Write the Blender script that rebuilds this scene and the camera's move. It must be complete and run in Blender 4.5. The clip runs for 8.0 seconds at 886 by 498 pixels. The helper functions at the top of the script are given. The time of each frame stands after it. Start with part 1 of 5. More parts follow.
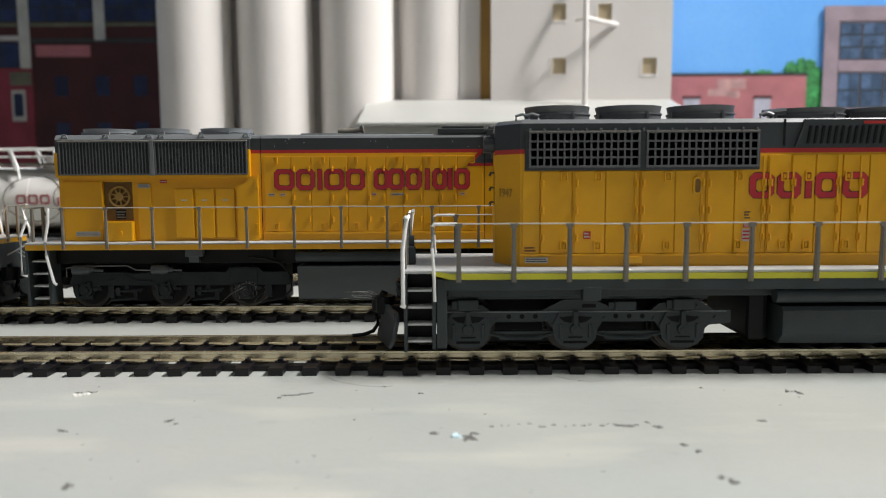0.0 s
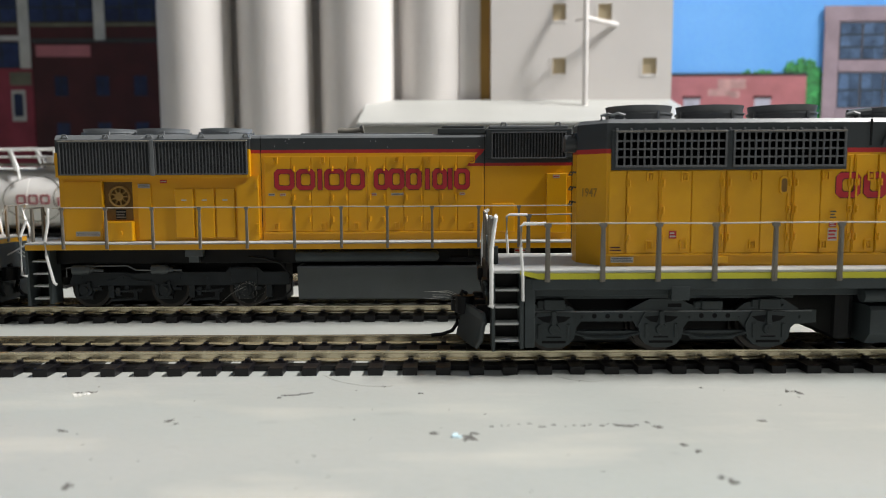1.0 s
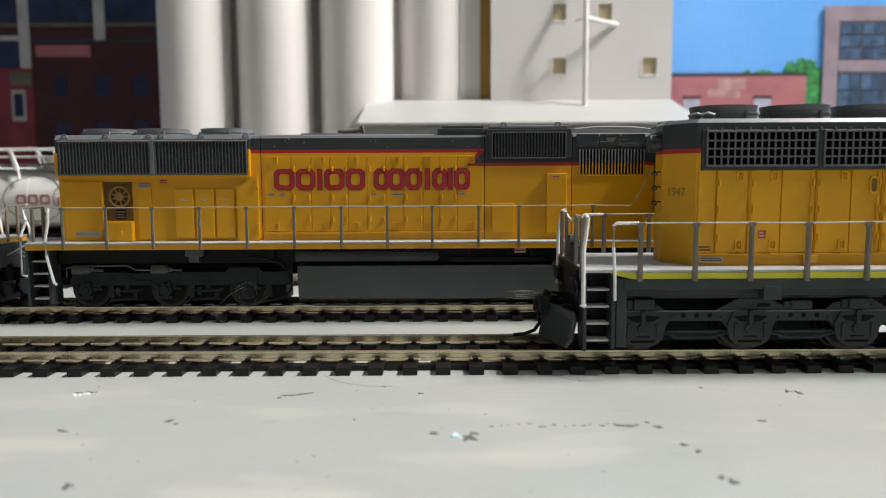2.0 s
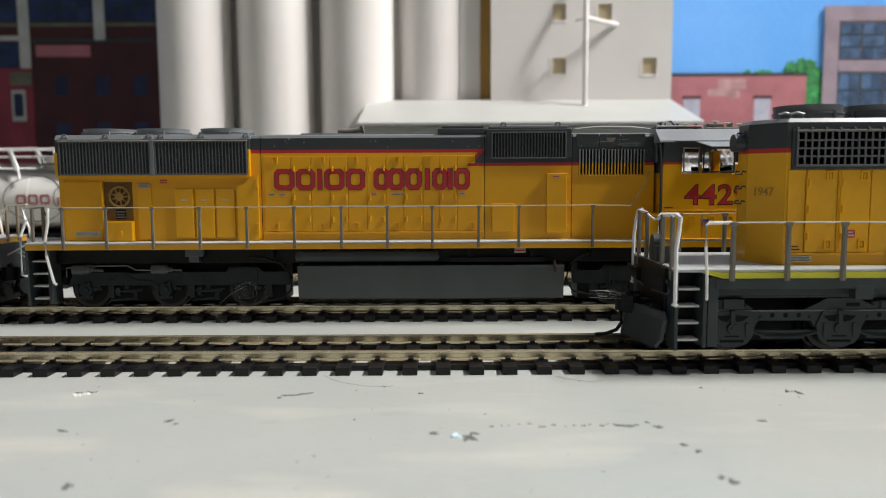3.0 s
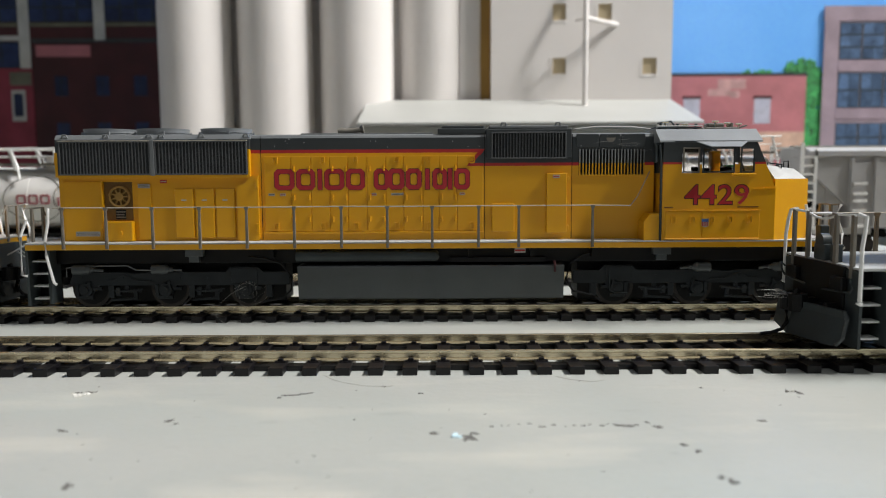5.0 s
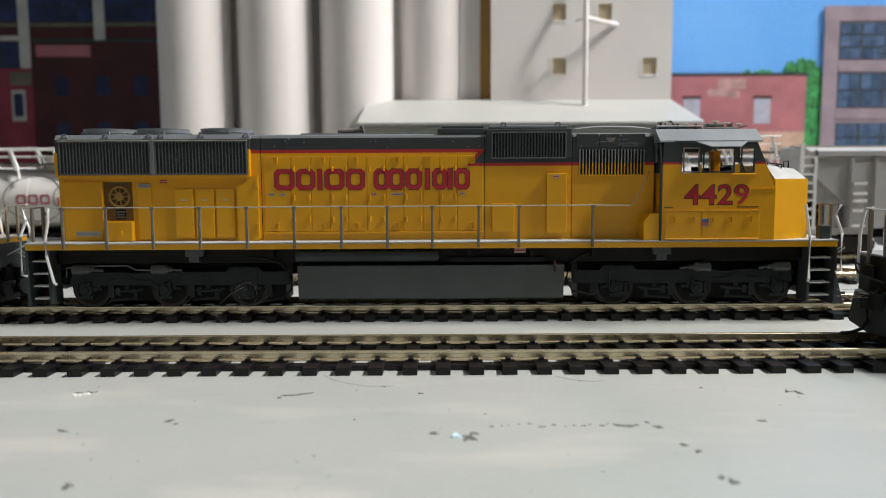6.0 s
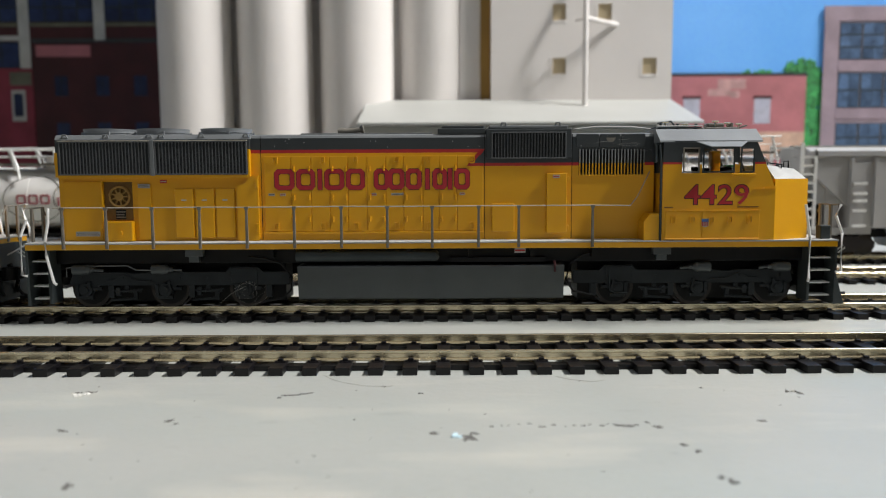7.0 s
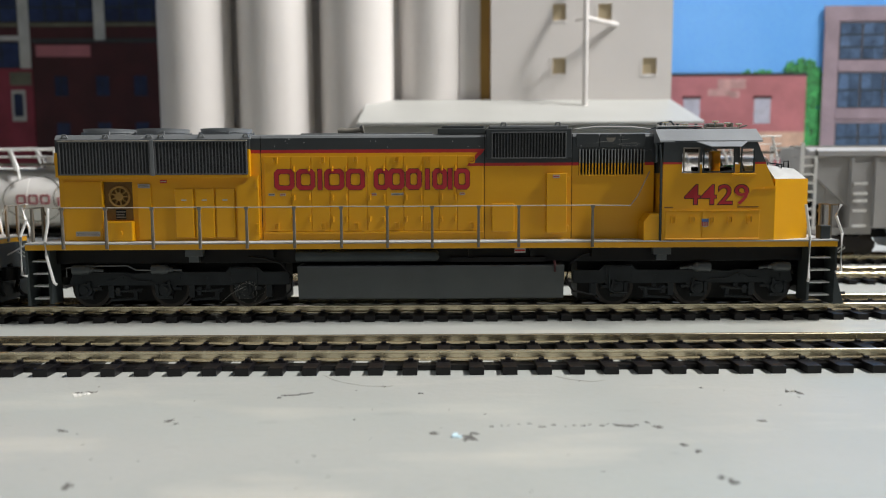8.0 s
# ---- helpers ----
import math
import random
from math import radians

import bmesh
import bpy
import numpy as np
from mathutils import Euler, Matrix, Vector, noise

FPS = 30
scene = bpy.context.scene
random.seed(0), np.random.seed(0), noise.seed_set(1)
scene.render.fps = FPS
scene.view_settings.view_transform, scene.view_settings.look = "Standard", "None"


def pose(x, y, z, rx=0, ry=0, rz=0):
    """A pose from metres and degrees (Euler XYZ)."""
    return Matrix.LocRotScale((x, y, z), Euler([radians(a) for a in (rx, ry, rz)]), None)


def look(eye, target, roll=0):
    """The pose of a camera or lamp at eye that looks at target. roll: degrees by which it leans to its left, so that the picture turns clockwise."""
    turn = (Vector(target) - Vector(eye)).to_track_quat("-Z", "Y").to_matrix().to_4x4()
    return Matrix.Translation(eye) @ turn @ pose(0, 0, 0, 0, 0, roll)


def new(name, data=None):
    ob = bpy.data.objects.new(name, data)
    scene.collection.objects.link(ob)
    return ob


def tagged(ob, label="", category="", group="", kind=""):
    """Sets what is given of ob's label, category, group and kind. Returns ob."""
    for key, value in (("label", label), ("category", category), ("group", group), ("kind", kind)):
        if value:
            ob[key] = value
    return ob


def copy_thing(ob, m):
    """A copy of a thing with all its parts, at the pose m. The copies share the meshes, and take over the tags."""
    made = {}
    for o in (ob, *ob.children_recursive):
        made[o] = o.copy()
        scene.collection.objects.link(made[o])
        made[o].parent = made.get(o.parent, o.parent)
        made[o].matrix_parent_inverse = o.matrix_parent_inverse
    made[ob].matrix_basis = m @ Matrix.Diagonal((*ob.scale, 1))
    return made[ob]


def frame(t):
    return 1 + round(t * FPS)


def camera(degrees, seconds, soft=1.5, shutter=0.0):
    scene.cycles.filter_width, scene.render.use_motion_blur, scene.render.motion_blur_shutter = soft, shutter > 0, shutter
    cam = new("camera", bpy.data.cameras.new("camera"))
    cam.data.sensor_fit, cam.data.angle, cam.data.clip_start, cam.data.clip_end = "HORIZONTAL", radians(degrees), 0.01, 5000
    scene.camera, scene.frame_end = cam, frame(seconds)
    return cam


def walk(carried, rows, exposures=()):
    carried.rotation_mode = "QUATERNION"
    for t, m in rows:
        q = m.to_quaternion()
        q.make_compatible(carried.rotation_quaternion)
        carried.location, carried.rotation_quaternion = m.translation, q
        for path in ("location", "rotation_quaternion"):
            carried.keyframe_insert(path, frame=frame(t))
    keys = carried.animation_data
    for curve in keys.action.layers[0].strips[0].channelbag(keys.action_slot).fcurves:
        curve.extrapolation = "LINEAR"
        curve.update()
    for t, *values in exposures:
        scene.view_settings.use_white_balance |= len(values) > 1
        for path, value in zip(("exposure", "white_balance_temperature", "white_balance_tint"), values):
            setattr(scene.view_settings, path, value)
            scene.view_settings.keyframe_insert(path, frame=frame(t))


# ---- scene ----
# A model railway at 1:87 on a painted board. x runs along the tracks, y away from the camera, z up, board top at z = 0.
cam = camera(61.9, 8.0, 0.6)
cam.data.dof.use_dof, cam.data.dof.focus_distance, cam.data.dof.aperture_fstop = True, 0.19, 19.5
EYE = pose(0, 0, 0.0434, 84.23, 0, 0) @ pose(0, 0, 0, 0, 0, -0.29)
walk(cam, [(0.0, EYE), (8.0, EYE)], [(0.0, 0.0), (1.5, 0.0), (4.5, -0.07), (8.0, -0.15)])

# ---- light ----
world = bpy.data.worlds.new("room_air")
scene.world = world
world.use_nodes = True
world.node_tree.nodes["Background"].inputs[0].default_value = (0.9, 0.95, 1.0, 1)
world.node_tree.nodes["Background"].inputs[1].default_value = 0.05


def area_lamp(name, eye, target, w, h, watts, colour):
    data = bpy.data.lights.new(name, "AREA")
    data.shape, data.size, data.size_y, data.energy, data.color = "RECTANGLE", w, h, watts, colour
    ob = new(name, data)
    ob.matrix_world = look(eye, target)
    return ob


area_lamp("tube_lamp", (1.2, 0.27, 1.57), (-1.0, 0.25, 0.0), 0.40, 0.12, 42, (1.0, 0.975, 0.95))
area_lamp("spot_lamp", (1.3, -0.06, 1.57), (-0.6, 0.3, 0.0), 0.16, 0.12, 29, (1.0, 0.975, 0.95))
# unseen broad fill, added to lift the sides that face the camera
area_lamp("ceiling_lamp", (-0.1, -0.75, 1.57), (-0.1, -0.55, 0.0), 2.2, 1.4, 5.5, (0.96, 0.985, 1.0))

# ---- materials ----


def shade(name, colour, rough=0.5, metal=0.0, vary=0.12, size=6.0, fine=0.4, bump=0.15, tint=None, spec=0.5, piece=0.0):
    """Colour with a broad and a fine variation (sizes in mm), roughness wear and fine relief."""
    m = bpy.data.materials.new(name)
    m.use_nodes = True
    nt = m.node_tree
    n, l = nt.nodes, nt.links
    b = n["Principled BSDF"]
    b.inputs["Roughness"].default_value, b.inputs["Metallic"].default_value = rough, metal
    b.inputs["Specular IOR Level"].default_value = spec
    tc = n.new("ShaderNodeTexCoord")
    big, small = n.new("ShaderNodeTexNoise"), n.new("ShaderNodeTexNoise")
    for t, s, d in ((big, size, 4), (small, fine, 3)):
        t.inputs["Scale"].default_value, t.inputs["Detail"].default_value = 1000.0 / s, d
        l.new(tc.outputs["Object"], t.inputs["Vector"])
    dark = [c * (1 - vary) for c in colour]
    lite = tint or [min(1, c * (1 + vary)) for c in colour]
    mix = n.new("ShaderNodeMix")
    mix.data_type = "RGBA"
    mix.inputs[6].default_value, mix.inputs[7].default_value = (*dark, 1), (*lite, 1)
    ramp = n.new("ShaderNodeMapRange")
    ramp.inputs[1].default_value, ramp.inputs[2].default_value = 0.3, 0.7
    l.new(big.outputs[0], ramp.inputs[0])
    l.new(ramp.outputs[0], mix.inputs[0])
    grain = n.new("ShaderNodeMix")
    grain.data_type, grain.blend_type = "RGBA", "OVERLAY"
    grain.inputs[0].default_value = min(1.0, vary * 1.5)
    l.new(mix.outputs[2], grain.inputs[6])
    l.new(small.outputs[0], grain.inputs[7])
    out = grain.outputs[2]
    if piece:
        info, hsv = n.new("ShaderNodeObjectInfo"), n.new("ShaderNodeHueSaturation")
        pr = n.new("ShaderNodeMapRange")
        pr.inputs[3].default_value, pr.inputs[4].default_value = 1 - piece, 1 + piece
        l.new(info.outputs["Random"], pr.inputs[0])
        l.new(pr.outputs[0], hsv.inputs["Value"])
        l.new(out, hsv.inputs["Color"])
        out = hsv.outputs[0]
    l.new(out, b.inputs["Base Color"])
    rr = n.new("ShaderNodeMapRange")
    rr.inputs[3].default_value, rr.inputs[4].default_value = max(0.03, rough - 0.1), min(1, rough + 0.12)
    l.new(small.outputs[0], rr.inputs[0])
    l.new(rr.outputs[0], b.inputs["Roughness"])
    if bump:
        bp = n.new("ShaderNodeBump")
        bp.inputs["Strength"].default_value, bp.inputs["Distance"].default_value = bump, fine * 0.0003
        l.new(small.outputs[0], bp.inputs["Height"])
        l.new(bp.outputs[0], b.inputs["Normal"])
    return m


def clear(name):
    m = bpy.data.materials.new(name)
    m.use_nodes = True
    b = m.node_tree.nodes["Principled BSDF"]
    b.inputs["Transmission Weight"].default_value, b.inputs["Roughness"].default_value, b.inputs["IOR"].default_value = 1, 0.0, 1.2
    return m


YELLOW = shade("yellow_paint", (0.735, 0.358, 0.004), 0.33, vary=0.06, size=30, fine=0.25, bump=0.06)
YELLOW_B = shade("yellow_paint_worn", (0.69, 0.343, 0.005), 0.36, vary=0.09, size=18, fine=0.25, bump=0.08)
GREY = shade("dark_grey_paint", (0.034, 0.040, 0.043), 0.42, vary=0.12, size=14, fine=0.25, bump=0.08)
# lighter than the hood grey, so light from above is in the colour
ROOF = shade("lightened_roof_grey", (0.15, 0.16, 0.165), 0.36, vary=0.12, size=14, fine=0.25, bump=0.08)
FRAME = shade("frame_grey_plastic", (0.040, 0.049, 0.051), 0.48, vary=0.15, size=9, fine=0.3, bump=0.12, spec=0.25)
TRUCK = shade("truck_grey_plastic", (0.019, 0.023, 0.0255), 0.5, vary=0.2, size=5, fine=0.3, bump=0.12, spec=0.25)
TANKG = shade("tank_grey_paint", (0.058, 0.067, 0.069), 0.42, vary=0.12, size=12, fine=0.3, bump=0.08)
BLACK = shade("black_plastic", (0.0045, 0.005, 0.0055), 0.5, vary=0.3, size=5, fine=0.3, bump=0.1, spec=0.25)
# near black paints in the shade of grille openings, holes and frame gaps
DARK = shade("dark_recess", (0.006, 0.006, 0.007), 0.8, vary=0.2, size=5, fine=0.3, bump=0, spec=0.25)
SLAT = shade("grille_grey", (0.11, 0.115, 0.12), 0.36, vary=0.15, size=5, fine=0.2, bump=0.05)
WIRE = shade("stanchion_grey", (0.17, 0.155, 0.13), 0.45, vary=0.15, size=6, fine=0.2, bump=0.1)
RAILW = shade("weathered_rail_wire", (0.40, 0.37, 0.31), 0.45, vary=0.15, size=6, fine=0.2, bump=0.1)
WHITE = shade("white_handrail", (0.78, 0.78, 0.76), 0.45, vary=0.08, size=6, fine=0.2, bump=0.1)
DECK = shade("grey_walkway", (0.42, 0.43, 0.42), 0.6, vary=0.15, size=6, fine=0.25, bump=0.2)
RED = shade("red_lettering", (0.43, 0.016, 0.026), 0.45, vary=0.06, size=8, fine=0.2, bump=0)
MAROON = shade("letter_outline", (0.05, 0.008, 0.01), 0.5, vary=0.06, size=8, fine=0.2, bump=0)
STRIPE = shade("red_stripe", (0.42, 0.02, 0.02), 0.45, vary=0.06, size=8, fine=0.2, bump=0)
LIME = shade("lime_sill_stripe", (0.55, 0.52, 0.03), 0.45, vary=0.08, size=12, fine=0.2, bump=0.05)
DECAL_W = shade("white_decal", (0.40, 0.39, 0.35), 0.5, vary=0.1, size=2, fine=0.2, bump=0)
DECAL_B = shade("blue_decal", (0.05, 0.12, 0.35), 0.5, vary=0.1, size=2, fine=0.2, bump=0)
RAIL = shade("nickel_silver_rail", (0.66, 0.58, 0.41), 0.22, metal=0.8, vary=0.07, size=40, fine=0.6, bump=0.0)
TIE = shade("black_tie_plastic", (0.005, 0.0046, 0.0056), 0.36, vary=0.4, size=3, fine=0.3, bump=0.4, piece=0.25, spec=0.36)
WHEEL = shade("dark_wheel_metal", (0.04, 0.036, 0.033), 0.35, metal=0.8, vary=0.2, size=4, fine=0.3, bump=0.05)
# roof grey lightened again to put the sheen of the roofs into it
ROOF_L = shade("sheen_roof_grey", (0.25, 0.265, 0.275), 0.33, vary=0.10, size=10, fine=0.25, bump=0.06)
# yellow darkened to brown, the shade of a recess put into the colour
RECESS = shade("recess_shade_brown", (0.15, 0.075, 0.010), 0.6, vary=0.2, size=3, fine=0.3, bump=0.05)
GLASS = clear("clear_plastic")
SILO = shade("white_silo_styrene", (0.80, 0.765, 0.735), 0.45, vary=0.04, size=60, fine=0.6, bump=0.05)
SHED = shade("white_shed_styrene", (0.43, 0.435, 0.41), 0.5, vary=0.04, size=40, fine=0.6, bump=0.05)
TAN = shade("tan_card", (0.50, 0.41, 0.26), 0.6, vary=0.08, size=10, fine=0.5, bump=0.1)
OCHRE = shade("ochre_card", (0.30, 0.17, 0.035), 0.6, vary=0.1, size=20, fine=0.5, bump=0.1)
SKY = shade("printed_sky", (0.11, 0.40, 0.93), 0.6, vary=0.10, size=160, fine=2, bump=0.0, tint=(0.17, 0.46, 0.94))
BRICK_L = shade("printed_dark_brick", (0.055, 0.010, 0.013), 0.6, vary=0.25, size=25, fine=1.2, bump=0.05)
BRICK_H = shade("printed_crimson_brick", (0.23, 0.03, 0.05), 0.6, vary=0.25, size=25, fine=1.2, bump=0.05)
DULL = shade("printed_dull_olive", (0.13, 0.13, 0.09), 0.6, vary=0.25, size=12, fine=1.0, bump=0)
FADED = shade("faded_wall_paint", (0.46, 0.27, 0.26), 0.6, vary=0.25, size=9, fine=1.0, bump=0)
BOARDED = shade("boarded_window_grey", (0.42, 0.42, 0.50), 0.6, vary=0.12, size=5, fine=1.0, bump=0)
BASE = shade("weathered_base_course", (0.55, 0.36, 0.27), 0.6, vary=0.3, size=12, fine=1.0, bump=0)
BRICK_R = shade("printed_red_brick", (0.42, 0.15, 0.165), 0.6, vary=0.15, size=25, fine=1.2, bump=0.05)
CONC = shade("printed_mauve_concrete", (0.30, 0.23, 0.27), 0.6, vary=0.15, size=20, fine=1.2, bump=0.05)
PANE = shade("printed_blue_pane", (0.07, 0.115, 0.20), 0.35, vary=0.35, size=9, fine=2.0, bump=0.0, piece=0.3)
PANE_D = shade("printed_dark_pane", (0.016, 0.03, 0.085), 0.35, vary=0.3, size=8, fine=1.0, bump=0.0, piece=0.3)
PALE = shade("printed_pale_trim", (0.45, 0.45, 0.42), 0.6, vary=0.15, size=12, fine=1.0, bump=0.05)
LEAF = shade("printed_foliage", (0.05, 0.32, 0.09), 0.6, vary=0.5, size=9, fine=2.0, bump=0.1, piece=0.3)
TANKW = shade("white_tank_paint", (0.86, 0.85, 0.82), 0.4, vary=0.06, size=20, fine=0.3, bump=0.05)
HOPPER = shade("pale_grey_hopper_paint", (0.40, 0.395, 0.39), 0.5, vary=0.08, size=20, fine=0.3, bump=0.06)
# brown taken nearly to black, with the shade under the cars in it
DARK_BROWN = shade("shaded_brown_plastic", (0.018, 0.013, 0.012), 0.6, vary=0.25, size=5, fine=0.3, bump=0.1)
WALL = shade("grey_room_wall", (0.20, 0.20, 0.205), 0.8, vary=0.05, size=300, fine=3, bump=0.05)
FLOOR = shade("grey_room_floor", (0.22, 0.21, 0.2), 0.7, vary=0.12, size=300, fine=3, bump=0.05)
FLUFF = shade("pale_fibre", (0.4, 0.39, 0.36), 0.7, vary=0.1, size=5, fine=0.5, bump=0)
CHIPB = shade("pale_blue_chip", (0.55, 0.72, 0.78), 0.5, vary=0.15, size=1, fine=0.3, bump=0.2)
CHIPW = shade("white_chip", (0.75, 0.74, 0.7), 0.6, vary=0.15, size=1, fine=0.3, bump=0.2)
SCUFF = shade("dark_scuff", (0.12, 0.115, 0.105), 0.8, vary=0.3, size=1, fine=0.2, bump=0.3)


def board_paint():
    m = shade("grey_board_paint", (0.383, 0.405, 0.382), 0.40, vary=0.05, size=45, fine=1.5, bump=0.12, tint=(0.43, 0.436, 0.405))
    n, l = m.node_tree.nodes, m.node_tree.links
    b = n["Principled BSDF"]
    old = b.inputs["Base Color"].links[0].from_socket
    tc = n.new("ShaderNodeTexCoord")
    mp = n.new("ShaderNodeMapping")
    mp.inputs["Scale"].default_value = (1.0, 3.2, 1.0)
    l.new(tc.outputs["Object"], mp.inputs[0])
    # pale patches, partly painted glare, and thin dirt streaks along the board
    for scale, lo, hi, col, amount in ((22, 0.54, 0.72, (0.62, 0.59, 0.51, 1), 0.5), (9, 0.45, 0.7, (0.38, 0.43, 0.405, 1), 0.38), (75, 0.64, 0.8, (0.25, 0.25, 0.24, 1), 0.32), (240, 0.66, 0.78, (0.22, 0.22, 0.2, 1), 0.35)):
        t, r, mx = n.new("ShaderNodeTexNoise"), n.new("ShaderNodeMapRange"), n.new("ShaderNodeMix")
        t.inputs["Scale"].default_value, t.inputs["Detail"].default_value = scale, 6
        l.new(mp.outputs[0], t.inputs["Vector"])
        r.inputs[1].default_value, r.inputs[2].default_value, r.inputs[4].default_value = lo, hi, amount
        l.new(t.outputs[0], r.inputs[0])
        mx.data_type = "RGBA"
        mx.inputs[7].default_value = col
        l.new(r.outputs[0], mx.inputs[0])
        l.new(old, mx.inputs[6])
        old = mx.outputs[2]
    l.new(old, b.inputs["Base Color"])
    return m


BOARD = board_paint()

# ---- mesh tools (millimetres) ----


def box(bm, x0, x1, y0, y1, z0, z1, bevel=0.0):
    m = Matrix.Translation(((x0 + x1) / 2, (y0 + y1) / 2, (z0 + z1) / 2)) @ Matrix.Diagonal((x1 - x0, y1 - y0, z1 - z0, 1))
    r = bmesh.ops.create_cube(bm, size=1, matrix=m)
    if bevel:
        edges = list({e for v in r["verts"] for e in v.link_edges})
        bmesh.ops.bevel(bm, geom=edges, offset=bevel, segments=2, affect="EDGES", profile=0.5)
    return bm


def cyl(bm, a, b, r, seg=16, r2=None):
    a, b = Vector(a), Vector(b)
    m = Matrix.Translation((a + b) / 2) @ (b - a).to_track_quat("Z", "Y").to_matrix().to_4x4()
    bmesh.ops.create_cone(bm, cap_ends=True, segments=seg, radius1=r, radius2=r if r2 is None else r2, depth=(b - a).length, matrix=m)
    return bm


def prism(bm, outline, axis, a, b):
    """Outline in the two other axes, in order, pushed from a to b along axis."""
    def at(u, v, w):
        return {"x": (w, u, v), "y": (u, w, v), "z": (u, v, w)}[axis]
    lo = [bm.verts.new(at(u, v, a)) for u, v in outline]
    hi = [bm.verts.new(at(u, v, b)) for u, v in outline]
    k = len(outline)
    faces = [bm.faces.new(lo), bm.faces.new(hi[::-1])]
    faces += [bm.faces.new((lo[i], hi[i], hi[(i + 1) % k], lo[(i + 1) % k])) for i in range(k)]
    bmesh.ops.recalc_face_normals(bm, faces=faces)
    return bm


def tube(bm, pts, r, seg=6):
    pts = [Vector(p) for p in pts]
    rings = []
    for i, p in enumerate(pts):
        d = (pts[min(i + 1, len(pts) - 1)] - pts[max(i - 1, 0)]).normalized()
        q = d.to_track_quat("Z", "Y").to_matrix()
        rings.append([bm.verts.new(p + q @ Vector((r * math.cos(t), r * math.sin(t), 0))) for t in [2 * math.pi * k / seg for k in range(seg)]])
    faces = [bm.faces.new(rings[0][::-1]), bm.faces.new(rings[-1])]
    for u, v in zip(rings, rings[1:]):
        faces += [bm.faces.new((u[k], u[(k + 1) % seg], v[(k + 1) % seg], v[k])) for k in range(seg)]
    bmesh.ops.recalc_face_normals(bm, faces=faces)
    return bm


def B():
    return bmesh.new()


def mesh_of(name, bm, material, smooth=False):
    bmesh.ops.scale(bm, vec=(0.001,) * 3, verts=bm.verts)
    me = bpy.data.meshes.new(name)
    bm.to_mesh(me)
    bm.free()
    me.materials.append(material)
    if smooth:
        for p in me.polygons:
            p.use_smooth = True
        me.set_sharp_from_angle(angle=radians(40))
    return me


def part(name, bm, material, parent=None, label="", smooth=False, **tags):
    ob = new(name, mesh_of(name, bm, material, smooth))
    if parent is not None:
        ob.parent = parent
    if label or tags:
        tagged(ob, label, **tags)
    return ob


def piece(name, me, parent, x=0, y=0, z=0, rz=0):
    ob = new(name, me)
    ob.parent = parent
    ob.matrix_basis = pose(x / 1000, y / 1000, z / 1000, 0, 0, rz)
    return ob


def thing(name, x, y, z, label, category, group="", kind=""):
    ob = new(name)
    ob.empty_display_size = 0.01
    ob.matrix_basis = pose(x / 1000, y / 1000, z / 1000)
    return tagged(ob, label, category, group, kind)


# ---- room and board ----
def room():
    X, Y0, Y1, Z0, Z1 = 2300, -2400, 1500, -900, 1620
    part("floor", box(B(), -X, X, Y0, Y1, Z0 - 50, Z0), FLOOR, None, "plain grey room floor", category="floor", kind="structure")
    part("ceiling", box(B(), -X, X, Y0, Y1, Z1, Z1 + 50), WALL, None, "plain grey room ceiling", category="ceiling", kind="structure")
    part("wall_north", box(B(), -X - 60, X + 60, Y1, Y1 + 60, Z0 - 50, Z1 + 50), WALL, None, "plain grey room wall", category="wall", kind="structure")
    part("wall_south", box(B(), -X - 60, X + 60, Y0 - 60, Y0, Z0 - 50, Z1 + 50), WALL, None, "plain grey room wall", category="wall", kind="structure")
    part("wall_east", box(B(), X, X + 60, Y0, Y1, Z0 - 50, Z1 + 50), WALL, None, "plain grey room wall", category="wall", kind="structure")
    part("wall_west", box(B(), -X - 60, -X, Y0, Y1, Z0 - 50, Z1 + 50), WALL, None, "plain grey room wall", category="wall", kind="structure")


def board():
    t = thing("layout_table", 0, 0, 0, "grey-painted plywood layout board, scuffed and chipped", "table")
    part("board", box(B(), -1500, 1500, -260, 655, -18, 0, 0.8), BOARD, t)
    for x in (-1400, 1400):
        for y in (-200, 580):
            part("leg", box(B(), x - 25, x + 25, y - 25, y + 25, -900, -18, 1), TAN, t, "plain timber leg")


# ---- track ----
RAIL_TOP = 3.9


